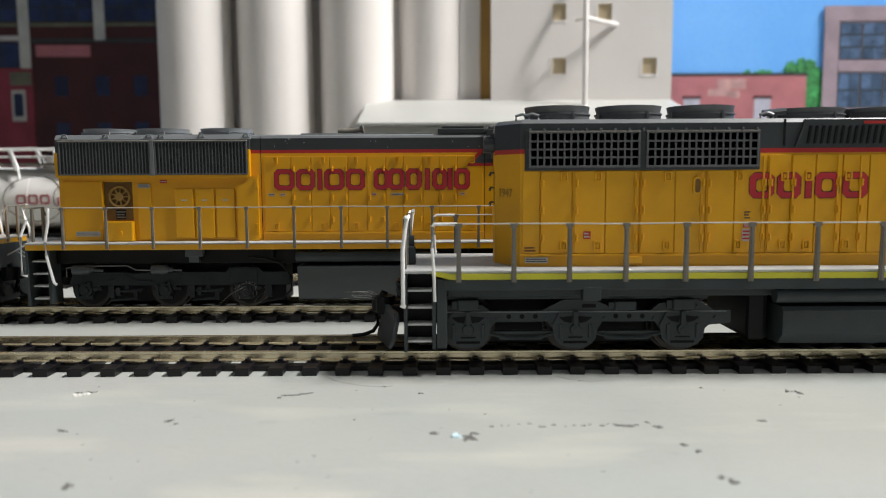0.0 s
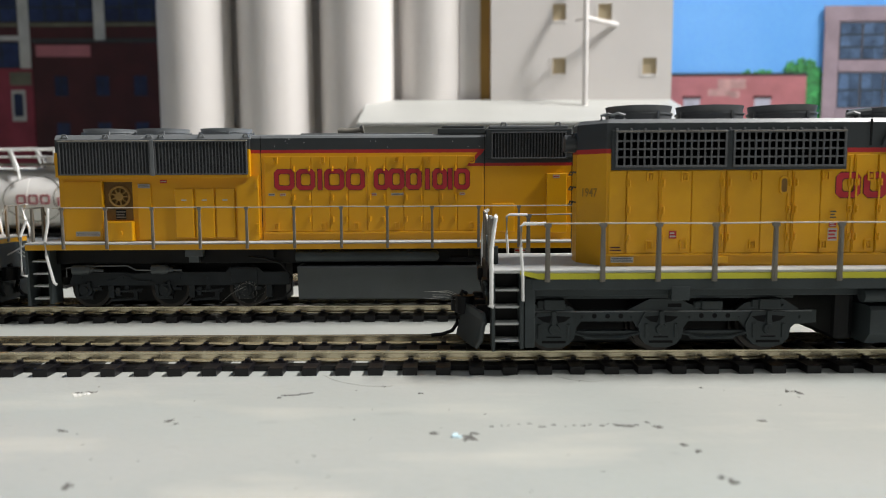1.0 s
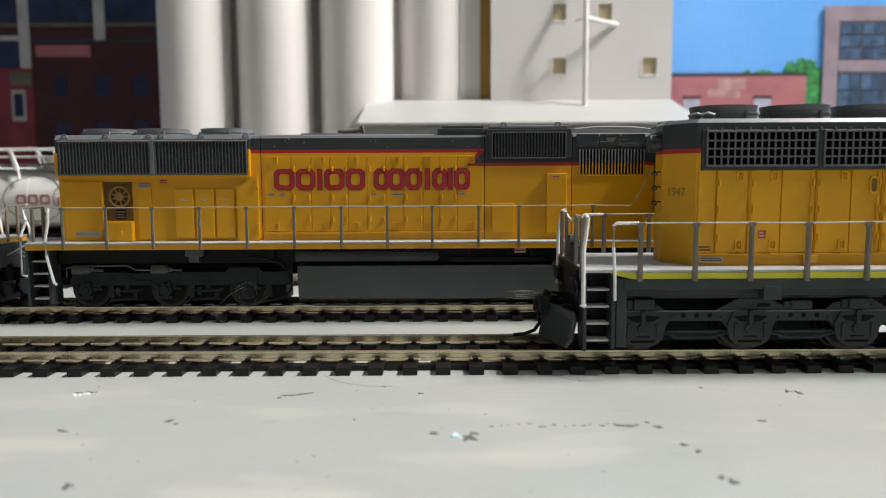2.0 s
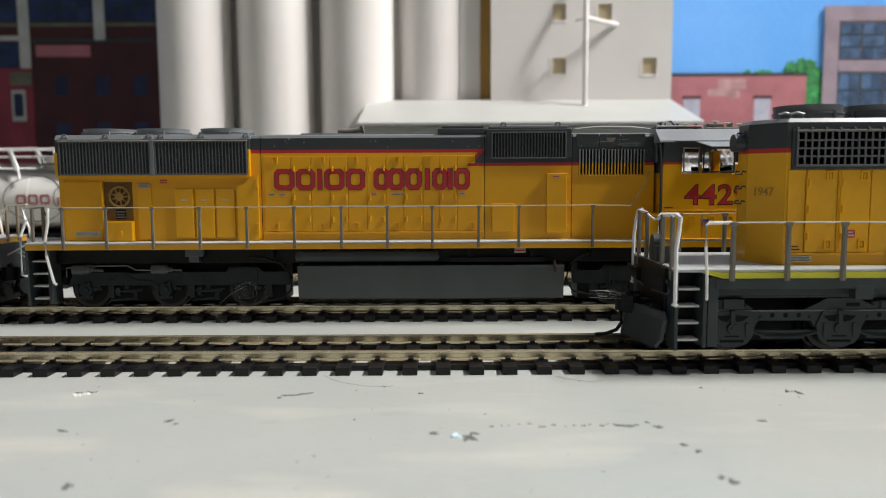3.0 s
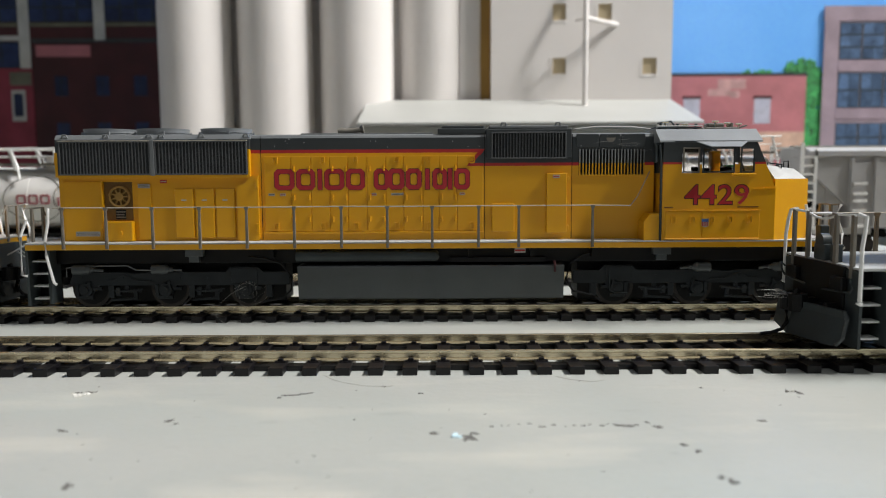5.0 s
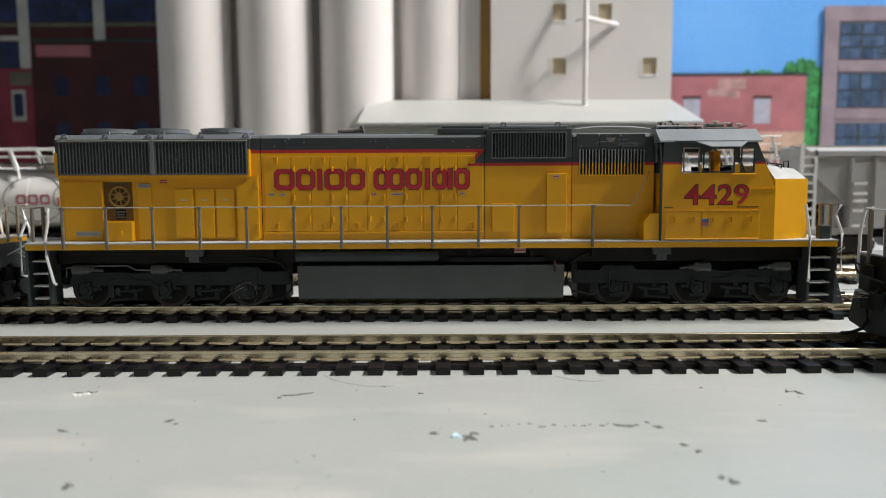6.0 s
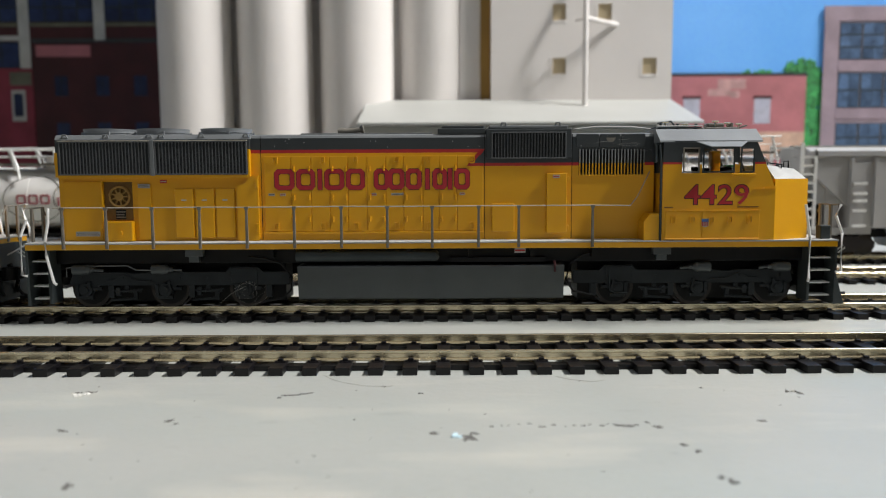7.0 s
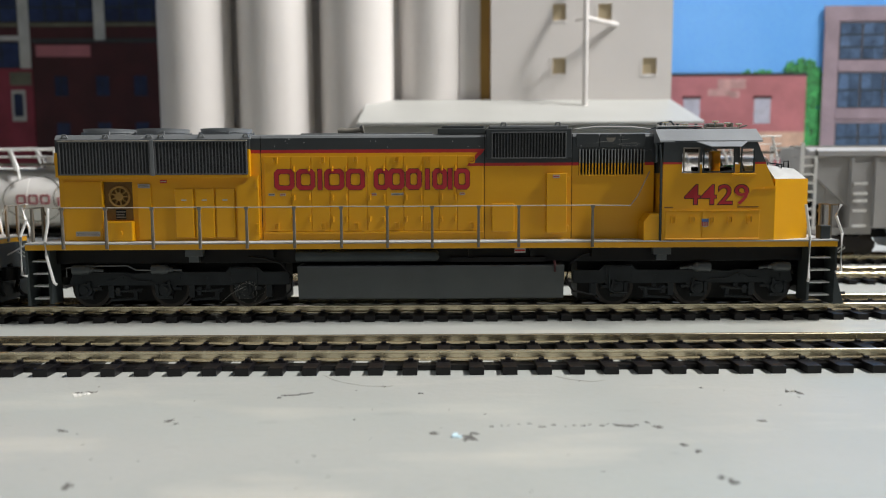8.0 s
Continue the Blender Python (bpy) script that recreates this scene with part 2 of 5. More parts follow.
def track(y, x0, x1, phase, label):
    t = thing("railway_track", 0, y, 0, label, "railway track", "parallel yard tracks")
    prof = [(-1.15, 1.75), (1.15, 1.75), (1.15, 2.05), (0.3, 2.3), (0.3, 3.2), (0.55, 3.35), (0.55, 3.8), (0.45, 3.9), (-0.45, 3.9), (-0.55, 3.8), (-0.55, 3.35), (-0.3, 3.2), (-0.3, 2.3), (-1.15, 2.05)]
    for s in (-1, 1):
        part("rail", prism(B(), [(s * 8.25 + u, v) for u, v in prof], "x", x0, x1), RAIL, t, "brassy nickel silver rail")
    meshes = []
    for web in (0, 1):
        bm = B()
        box(bm, -1.6, 1.6, -15.3, 15.3, 0, 1.75, 0.12)
        for s in (-1, 1):
            for q in (-1, 1):
                yy = s * 8.25 + q * 1.45
                box(bm, -0.6, 0.6, yy - 0.5, yy + 0.5, 1.7, 2.55, 0.18)
                box(bm, -1.35, 1.35, yy - 0.85, yy + 0.85, 1.7, 1.9, 0.06)
                for e in (-1, 1):
                    box(bm, e * 0.95 - 0.2, e * 0.95 + 0.2, yy + q * 0.45 - 0.2, yy + q * 0.45 + 0.2, 1.8, 2.1)
            # outer web in every gap, added to darken the strip beside the rail
            box(bm, 1.3, 6.0, *sorted((s * 8.6, s * 11.3)), 0.05, 1.2)
            if web:
                box(bm, 1.3, 6.0, *sorted((s * 6.6, s * 8.6)), 0.05, 1.2)
        meshes.append(mesh_of("tie", bm, TIE))
    k, x = 0, x0 + phase
    while x < x1 - 2:
        piece("tie", meshes[(k + 1) % 2], t, x + random.uniform(-.12, .12), 0, 0, random.uniform(-.5, .5))
        x += 7.3
        k += 1
    return t


room()
board()
track(172.0, -401.5, 420, 7.25, "black plastic flex track with bright rails on the grey board")
track(230.5, -401.5, 480, 7.3, "black plastic flex track under the standing locomotive")
track(299.0, -500, 560, 2.0, "empty black flex track with brassy rails")
track(360.0, -560, 640, 5.0, "black flex track under the freight cars")

# ---- shared locomotive parts (x along, y across with the near side negative, z up; millimetres) ----


def hollow_block(bm, x0, x1, za, zb, w, ya, yb):
    """An upright ring with cut corners; a plain bar where it would be too narrow."""
    if x1 - x0 < 2.6 * w:
        return box(bm, (x0 + x1 - w) / 2, (x0 + x1 + w) / 2, ya, yb, za, zb)
    c = w * 0.7
    outer = [(x0 + c, za), (x1 - c, za), (x1, za + c), (x1, zb - c), (x1 - c, zb), (x0 + c, zb), (x0, zb - c), (x0, za + c)]
    q = c * 0.42
    a0, a1, b0, b1 = x0 + w, x1 - w, za + w, zb - w
    inner = [(a0 + q, b0), (a1 - q, b0), (a1, b0 + q), (a1, b1 - q), (a1 - q, b1), (a0 + q, b1), (a0, b1 - q), (a0, b0 + q)]
    v = [[bm.verts.new((u, yy, z)) for u, z in loop] for loop in (outer, inner) for yy in (ya, yb)]
    fs = []
    for k in range(8):
        n = (k + 1) % 8
        fs += [bm.faces.new(f) for f in ((v[0][k], v[0][n], v[2][n], v[2][k]), (v[1][k], v[1][n], v[3][n], v[3][k]), (v[0][k], v[0][n], v[1][n], v[1][k]), (v[2][k], v[2][n], v[3][n], v[3][k]))]
    bmesh.ops.recalc_face_normals(bm, faces=fs)
    return bm


def letters(parent, spans, z0, z1, y, bar):
    """A painted name as a row of plain hollow blocks and bars, dark red with darker edges."""
    for x0, x1 in spans:
        o = part("lettering_block", hollow_block(B(), x0, x1, z0, z1, bar, y - 0.06, y), MAROON, parent, "dark red painted block")
        part("lettering_face", hollow_block(B(), x0 + 0.15, x1 - 0.15, z0 + 0.15, z1 - 0.15, bar - 0.3, y - 0.09, y - 0.06), RED, o)


def digits(parent, text, x, y, z, size, material, m=None, wide=1.0, bold=0.055, name="road_number"):
    cu = bpy.data.curves.new("road_number", "FONT")
    cu.body, cu.size, cu.extrude, cu.offset = text, size, 0.03, bold * size / 7
    cu.space_character = 1.04
    tmp = bpy.data.objects.new("road_number", cu)
    scene.collection.objects.link(tmp)
    me = bpy.data.meshes.new_from_object(tmp.evaluated_get(bpy.context.evaluated_depsgraph_get()))
    bpy.data.objects.remove(tmp)
    me.transform((m or Matrix.Identity(4)) @ Matrix.Scale(0.001, 4) @ Matrix.Translation((x, y, z)) @ Matrix.Diagonal((wide, 1, 1, 1)) @ Matrix.Rotation(radians(90), 4, "X"))
    me.materials.clear()
    me.materials.append(material)
    ob = new(name, me)
    ob.parent = parent
    return tagged(ob, "painted road number")


def grille_bars(parent, x0, x1, z0, z1, y, count, material, name="grille", label="", back=DARK, rows=0, frame_w=0.5):
    """A framed opening with a dark back, upright slats and, with rows, cross bars."""
    g = part(name, box(B(), x0, x1, y + 0.05, y + 0.35, z0, z1), back, parent, label)
    bm = B()
    for a in ((x0, x1, z1 - frame_w, z1), (x0, x1, z0, z0 + frame_w), (x0, x0 + frame_w, z0 + frame_w, z1 - frame_w), (x1 - frame_w, x1, z0 + frame_w, z1 - frame_w)):
        box(bm, a[0], a[1], y - 0.35, y + 0.05, a[2], a[3], 0.06)
    part("grille_frame", bm, material, g)
    st = (x1 - x0 - 2 * frame_w) / count
    w = st * (0.12 if not rows else 0.13)
    me = mesh_of("slat", box(B(), -w, w, y - 0.28, y + 0.05, z0 + frame_w, z1 - frame_w), material)
    for k in range(1, count):
        piece("slat", me, g, x0 + frame_w + k * st)
    if rows:
        sz = (z1 - z0 - 2 * frame_w) / rows
        me = mesh_of("cross_bar", box(B(), x0 + frame_w, x1 - frame_w, y - 0.33, y - 0.05, -sz * 0.11, sz * 0.11), material)
        for k in range(1, rows):
            piece("cross_bar", me, g, 0, 0, z0 + frame_w + k * sz)
    return g


def fan(parent, x, z0, z1, r, material=ROOF):
    bm = B()
    cyl(bm, (x, 0, z0), (x, 0, z0 + (z1 - z0) * 0.45), r * 0.97, 40)
    cyl(bm, (x, 0, z0 + (z1 - z0) * 0.45), (x, 0, z0 + (z1 - z0) * 0.55), r * 1.0, 40)
    ring = []
    for rr, zz in ((r * 0.93, z0 + (z1 - z0) * 0.5), (r * 0.98, z1), (r * 0.9, z1), (r * 0.88, z0 + (z1 - z0) * 0.5)):
        ring.append([bm.verts.new((x + rr * math.cos(t), rr * math.sin(t), zz)) for t in [2 * math.pi * k / 40 for k in range(40)]])
    for u, v in zip(ring, ring[1:] + ring[:1]):
        for k in range(40):
            bm.faces.new((u[k], u[(k + 1) % 40], v[(k + 1) % 40], v[k]))
    f = part("roof_fan", bm, material, parent, smooth=True)
    for k in range(4):
        t = radians(20 + 90 * k)
        cx, cy = x + r * 1.0 * math.cos(t), r * 1.0 * math.sin(t)
        part("fan_clip", box(B(), cx - 0.25, cx + 0.25, cy - 0.25, cy + 0.25, z0, z0 + (z1 - z0) * 0.62), material, f)
    bm = B()
    for k in range(9):
        t = 2 * math.pi * k / 9
        a = Vector((math.cos(t), math.sin(t), 0))
        tube(bm, [Vector((x, 0, z1 - 0.5)) + a * r * 0.15, Vector((x, 0, z1 - 0.4)) + a * r * 0.9], 0.16, 4)
    cyl(bm, (x, 0, z1 - 0.8), (x, 0, z1 - 0.25), r * 0.18, 16)
    part("fan_grille", bm, material, f)
    return f


def wheelset(parent, x):
    """An axle with its two flanged wheels, turning about its own centre."""
    w = part("axle", cyl(B(), (0, -12.5, 0), (0, 12.5, 0), 1.0, 10), BLACK, parent)
    for s in (-1, 1):
        bm = B()
        cyl(bm, (0, s * 7.0, 0), (0, s * 9.6, 0), 5.85, 32)
        cyl(bm, (0, s * 6.6, 0), (0, s * 7.1, 0), 6.4, 32)
        part("wheel", bm, WHEEL, w, smooth=True)
        part("wheel_face", cyl(B(), (0, s * 9.6, 0), (0, s * 9.75, 0), 4.9, 32), BLACK, w, smooth=True)
    w.matrix_basis = pose(x / 1000, 0, 0.00975)
    return w


def flatten(thing_):
    """Keep to three levels: a part with pieces of its own hangs directly on the thing."""
    for a in list(thing_.children):
        for b in list(a.children):
            for c in list(b.children):
                for d in list(c.children):
                    d.matrix_basis = c.matrix_basis @ d.matrix_basis
                    d.parent = b
            if b.children:
                b.matrix_basis = a.matrix_basis @ b.matrix_basis
                b.parent = thing_
    return thing_


FRAME_A = [(-28.6, 11.6), (-27.6, 14.9), (-12, 14.9), (-9.5, 14.4), (-4.5, 14.9), (17.8, 14.9), (19.2, 16.4), (27.4, 16.4), (28.8, 14.9), (36.6, 14.9), (36.6, 11.1), (27.2, 11.0), (26.2, 9.2), (21.2, 9.2), (20.2, 11), (3.2, 11), (2.2, 9.2), (-2.2, 9.2), (-3.2, 11), (-20.2, 11), (-21.2, 9.2), (-26.2, 9.2), (-27.2, 11)]


def truck_a(parent, xc, flip=1):
    """Six-wheel truck; flip is -1 where the long end of its side frame points to the rear."""
    t = part("truck", box(B(), *sorted((xc - flip * 28, xc + flip * 34)), -5.5, 5.5, 4.8, 17, 0.4), BLACK, parent, "dark grey six-wheel truck")
    for dx in (-23.7, 0, 23.7):
        wheelset(parent, xc + dx)
    for s in (-1, 1):
        def at(u, y, z):
            return (xc + flip * u, s * y, z)

        def block(bm, u0, u1, y0, y1, z0, z1, bev=0.12):
            return box(bm, *sorted((xc + flip * u0, xc + flip * u1)), *sorted((s * y0, s * y1)), z0, z1, bev)
        out = [(xc + flip * u, v) for u, v in FRAME_A]
        f = part("side_frame", prism(B(), out, "y", s * 11.6, s * 13.1), TRUCK, t)
        part("frame_plate", block(B(), 19.4, 27.2, 13.1, 13.5, 11.8, 16.1, 0.15), TRUCK, f)
        for u in (-16.4, 7.6, 30.6):
            part("pedestal_leg", block(B(), u - 0.9, u + 0.9, 11.8, 13.2, 7.3, 11.2, 0.2), TRUCK, f)
        for u in (-25, -13, 4, 12, 33.5):
            part("bolt", cyl(B(), at(u, 13.0, 13.2), at(u, 13.35, 13.2), 0.4, 8), TRUCK, f)
        for dx in (-23.7, 0, 23.7):
            bm = B()
            cyl(bm, at(dx, 12.4, 9.7), at(dx, 13.9, 9.7), 2.2, 18, 1.9)
            cyl(bm, at(dx, 13.8, 9.7), at(dx, 14.4, 9.7), 1.0, 14)
            block(bm, dx - 2.4, dx + 2.0, 12.6, 13.6, 7.0, 8.0)
            block(bm, dx + 1.8, dx + 4.6, 12.2, 13.3, 9.6, 10.5)
            block(bm, dx - 3.1, dx - 2.1, 12.6, 13.7, 7.6, 11.4)
            block(bm, dx + 0.6, dx + 1.5, 12.8, 13.9, 11.0, 12.3)
            part("journal_box", bm, TRUCK, t)
        for dx in (-24.5, -1.2):
            bm = B()
            cyl(bm, at(dx - 2.3, 14.2, 15.9), at(dx + 1.8, 14.2, 15.9), 1.4, 18)
            cyl(bm, at(dx + 1.8, 14.2, 15.9), at(dx + 2.8, 14.2, 15.9), 1.4, 18, 0.8)
            cyl(bm, at(dx + 2.8, 14.2, 15.9), at(dx + 3.9, 14.2, 15.8), 0.7, 10)
            cyl(bm, at(dx + 3.9, 14.2, 15.8), at(dx + 6.6, 14.2, 15.6), 0.4, 8)
            part("brake_cylinder", bm, TANKG, t, "lighter grey brake cylinder", smooth=True)
        for dx in (-12.0, 12.2):
            bm = B()
            block(bm, dx - 3.4, dx + 4.2, 12.0, 12.9, 8.9, 9.7, 0.2)
            block(bm, dx - 3.0, dx - 1.6, 12.2, 13.4, 8.0, 10.4, 0.2)
            block(bm, dx + 2.2, dx + 3.4, 12.2, 13.2, 6.6, 9.6, 0.2)
            block(bm, dx - 0.4, dx + 0.9, 12.2, 13.1, 9.4, 10.9, 0.2)
            tube(bm, [at(dx - 4.4, 13.0, 6.6), at(dx + 1.5, 13.1, 7.0), at(dx + 3.4, 13.1, 7.4)], 0.36, 6)
            tube(bm, [at(dx - 4.6, 12.8, 9.8), at(dx - 2.0, 13.4, 9.2), at(dx + 5.0, 13.2, 9.9)], 0.26, 6)
            part("brake_rigging", bm, TRUCK, t)
        if flip > 0:
            part("brake_pipe", tube(B(), [at(-29.3, 13.4, 13.6), at(-29.0, 13.8, 16.4), at(-26, 13.8, 16.9), at(-11, 13.8, 17.0), at(-8.4, 13.8, 15.7), at(-3.0, 13.8, 15.6)], 0.2, 6), ROOF, t, "thin grey brake pipe", smooth=True)
        part("sander_pipe", tube(B(), [at(-18, 13.3, 12.6), at(-15.5, 13.4, 12.6), at(-12.6, 13.5, 14.2), at(-8.4, 13.5, 12.4), at(-4, 13.4, 12.2)], 0.16, 6), TRUCK, t, smooth=True)
        if flip < 0:
            part("speed_cable", tube(B(), [at(26, 13.8, 15.2), at(26.1, 14.0, 11.5), at(25.8, 14.0, 9.0), at(24.6, 14.0, 8.5), at(20.6, 14.0, 8.3)], 0.18, 6), FRAME, t, "thin grey cable to an axle", smooth=True)
    return t


def truck_b(parent, xc):
    t = part("truck", box(B(), xc - 27, xc + 26, -5.5, 5.5, 4.8, 18, 0.4), BLACK, parent, "grey six-wheel truck")
    for dx in (-23.4, 0, 23.4):
        wheelset(parent, xc + dx)
    for s in (-1, 1):
        y0, y1 = sorted((s * 11.4, s * 12.8))
        out = [(-28.5, 11.0), (-28.5, 13.6), (-27.6, 15.0), (-20.4, 15.0), (-18.6, 13.6), (-7.4, 13.6), (-2.6, 16.1), (4.0, 16.1), (9.2, 13.6), (16.4, 13.6), (18.4, 15.2), (26.4, 16.1), (30.5, 13.6), (34, 13.6), (34, 10.8), (29.4, 10.4),
               (28.4, 9.6), (18.6, 9.6), (17.4, 11.2), (6.0, 11.2), (5.0, 9.6), (-5.0, 9.6), (-6.0, 11.2), (-17.4, 11.2), (-18.6, 9.6), (-28.2, 9.6)]
        f = part("side_frame", prism(B(), [(xc + u, v) for u, v in out], "y", y0, y1), FRAME, t)
        # dark discs laid on the beam for the shade in its holes
        for dx in (-14.5, -11.6, -8.7, 8.9, 11.8, 14.7):
            part("bolt_hole", cyl(B(), (xc + dx, s * 12.78, 12.4), (xc + dx, s * 12.84, 12.4), 0.55, 10), DARK, f)
        # lighter grey paints a highlight along the beam's ledge
        part("beam_ledge", box(B(), xc - 28.4, xc + 33, *sorted((s * 12.7, s * 13.05)), 13.3, 13.6, 0.05), ROOF, f, "ledge strip lightened as a highlight")
        for dx in (-26.5, -20.3, -17.0, -6.2, 6.4, 17.2, 20.4, 26.6, 30.5):
            part("bolt", cyl(B(), (xc + dx, s * 12.7, 14.5 if abs(dx) > 19 and dx < 27 else 11.9), (xc + dx, s * 13.2, 14.5 if abs(dx) > 19 and dx < 27 else 11.9), 0.33, 8), FRAME, f)
        # dark plates laid on for the shade in the slots
        for dx in (-22.6, 3.0, 22.4):
            part("frame_slot", box(B(), xc + dx - 1.5, xc + dx + 1.5, *sorted((s * 12.78, s * 12.86)), 14.3, 15.1), DARK, f)
        part("top_rail", box(B(), xc - 28, xc + 29, min(s * 11.8, s * 12.6), max(s * 11.8, s * 12.6), 16.2, 16.8, 0.1), FRAME, t)
        for dx in (-23.4, 0, 23.4):
            bm = B()
            pl = [(-5.0, 10.4), (-3.6, 13.3), (3.6, 13.3), (5.0, 10.4), (4.5, 7.6), (3.3, 6.2), (1.5, 5.5), (-1.5, 5.5), (-3.3, 6.2), (-4.5, 7.6)]
            y2, y3 = sorted((s * 12.6, s * 13.3))
            prism(bm, [(xc + dx + u, v) for u, v in pl], "y", y2, y3)
            j = part("journal_box", bm, FRAME, t)
            # dark shapes paint the shade around the bearing
            bm = B()
            yy = sorted((s * 13.3, s * 13.36))
            for q in (-1, 1):
                prism(bm, [(xc + dx + q * 3.7, 12.3), (xc + dx + q * 0.5, 12.6), (xc + dx + q * 0.9, 11.0), (xc + dx + q * 2.4, 11.3)], "y", *yy)
            box(bm, xc + dx - 2.6, xc + dx + 2.6, *yy, 6.5, 7.05)
            box(bm, xc + dx - 1.6, xc + dx + 1.6, *yy, 7.7, 8.0)
            part("shadow_gap", bm, DARK, j)
            bm = B()
            cyl(bm, (xc + dx, s * 13.2, 9.6), (xc + dx, s * 13.9, 9.6), 1.3, 18, 1.1)
            cyl(bm, (xc + dx, s * 13.8, 9.6), (xc + dx, s * 14.1, 9.6), 0.45, 8)
            box(bm, xc + dx - 0.5, xc + dx + 0.5, *sorted((s * 13.2, s * 13.9)), 10.7, 13.6, 0.12)
            for q in (-1, 1):
                box(bm, xc + dx + q * 3.2 - 0.35, xc + dx + q * 3.2 + 0.35, *sorted((s * 13.2, s * 13.7)), 7.6, 10.8, 0.1)
            part("bearing_cap", bm, FRAME, j)
        for dx in (-11.7, 11.7):
            bm = B()
            box(bm, xc + dx - 7, xc + dx + 7, *sorted((s * 12.0, s * 12.7)), 8.4, 9.1, 0.12)
            prism(bm, [(xc + dx - 6.0, 9.1), (xc + dx + 6.0, 9.1), (xc + dx + 4.6, 7.0), (xc + dx - 4.6, 7.0)], "y", *sorted((s * 11.2, s * 12.0)))
            tube(bm, [(xc + dx - 7, s * 13, 8.6), (xc + dx - 3, s * 13.1, 7.6), (xc + dx + 3, s * 13.1, 7.6), (xc + dx + 7, s * 13, 8.6)], 0.3, 6)
            part("brake_rigging", bm, FRAME, t)
        for dx, h in ((-23.4, 2.4), (23.4, 2.4), (10.8, 2.0)):
            bm = B()
            box(bm, xc + dx - 2.3, xc + dx + 2.3, *sorted((s * 12.4, s * 14.0)), 13.9, 13.9 + h, 0.3)
            box(bm, xc + dx - 3.6, xc + dx - 2.2, *sorted((s * 12.4, s * 13.4)), 14.2, 13.6 + h, 0.2)
            part("brake_cylinder", bm, FRAME, t)
    return t


def handrail(parent, xs, z0, z1, y, x_end0, x_end1, w=0.55):
    """Posts with caps along one side, and the long rail through them."""
    for x in xs:
        bm = B()
        prism(bm, [(x - w, z0), (x + w, z0), (x + w * 0.76, z1 - 0.9), (x + w * 1.4, z1 - 0.5), (x + w * 1.4, z1 + 0.15), (x - w * 1.4, z1 + 0.15), (x - w * 1.4, z1 - 0.5), (x - w * 0.76, z1 - 0.9)], "y", y - 0.3, y + 0.3)
        p = part("post", bm, WIRE, parent)
        part("post_rib", box(B(), x - 0.16, x + 0.16, y - 0.42, y - 0.3, z0, z1 - 0.8), WIRE, p)
    bm = B()
    pts = [(x_end0, y, z1 - 0.1)] + [(x, y + random.uniform(-.08, .08), z1 + random.uniform(-.08, .08)) for x in xs] + [(x_end1, y, z1 - 0.1)]
    tube(bm, pts, 0.18, 6)
    part("long_rail", bm, RAILW, parent, "thin pale wire rail")


def end_steps(parent, x_in, x_out, z_deck, half):
    """Step wells on both sides of an end platform; x_out is the end of the locomotive."""
    s = 1 if x_out > x_in else -1
    for q in (-1, 1):
        y0, y1 = sorted((q * (half - 6.0), q * half))
        w = part("step_well", box(B(), *sorted((x_in, x_in + s * 0.8)), y0, y1, 6.2, z_deck - 0.4, 0.1), FRAME, parent)
        part("step_side", box(B(), *sorted((x_out - s * 0.7, x_out)), y0, y1, 5.6, z_deck - 0.4, 0.1), FRAME, w)
        for z in (7.2, 10.9, 14.6, 18.3):
            part("step_tread", box(B(), *sorted((x_in + s * 0.8, x_out - s * 0.6)), y0 + 2.4, y1, z, z + 0.45, 0.08), WHITE, w, "pale step tread")
        part("well_back", box(B(), *sorted((x_in, x_out)), *sorted((q * (half - 6.4), q * (half - 6.0))), 6.2, z_deck - 0.4), BLACK, w)


def coupler(parent, x, s):
    """Knuckle coupler with its trip pin, and the air hoses by it. s: +1 or -1, the way that it points."""
    bm = B()
    box(bm, *sorted((x - s * 5, x + s * 3)), -1.4, 1.4, 11.8, 14.2, 0.3)
    cyl(bm, (x + s * 4.2, -0.6, 11.2), (x + s * 4.2, -0.6, 15.2), 2.3, 14)
    cyl(bm, (x + s * 6.2, 0.9, 11.4), (x + s * 6.2, 0.9, 14.9), 1.3, 12)
    box(bm, *sorted((x + s * 2.2, x + s * 5.6)), -2.6, 0.6, 11.0, 13.4, 0.5)
    tube(bm, [(x + s * 5.2, -1.4, 15.2), (x + s * 4.8, -1.2, 16.2), (x + s * 3.8, -0.8, 15.6)], 0.5, 6)
    c = part("coupler", bm, BLACK, parent, "black knuckle coupler")
    part("trip_pin", tube(B(), [(x + s * 6.3, 0.2, 11.2), (x + s * 6.0, 0.2, 8.4), (x + s * 7.2, 0.2, 6.6), (x + s * 9.6, 0.2, 5.7), (x + s * 12.2, 0.2, 5.5)], 0.45, 8), BLACK, c, smooth=True)
    for y in (-5.2, 5.2):
        part("air_hose", tube(B(), [(x + s * 0.3, y, 13.5), (x + s * 2.6, y, 13.2), (x + s * 3.4, y * 0.9, 10.8), (x + s * 3.0, y * 0.8, 8.2), (x + s * 3.8, y * 0.7, 6.6)], 0.5, 8), BLACK, parent, smooth=True)


def white_grab(parent, pts, r=0.42):
    return part("grab_rail", tube(B(), pts, r, 8), WHITE, parent, "bent white grab rail", smooth=True)


def latch_on(parent, x, y, z, material, w=0.8):
    """A raised latch plate with a recessed cup and a small keeper below it; y is the door's face."""
    bm = hollow_block(B(), x - w, x + w, z - 1.1, z + 1.1, 0.34, y - 0.42, y + 0.02)
    box(bm, x - 0.22, x + 0.3, y - 0.34, y + 0.02, z - 0.5, z + 0.4)
    return part("latch", bm, material, parent)


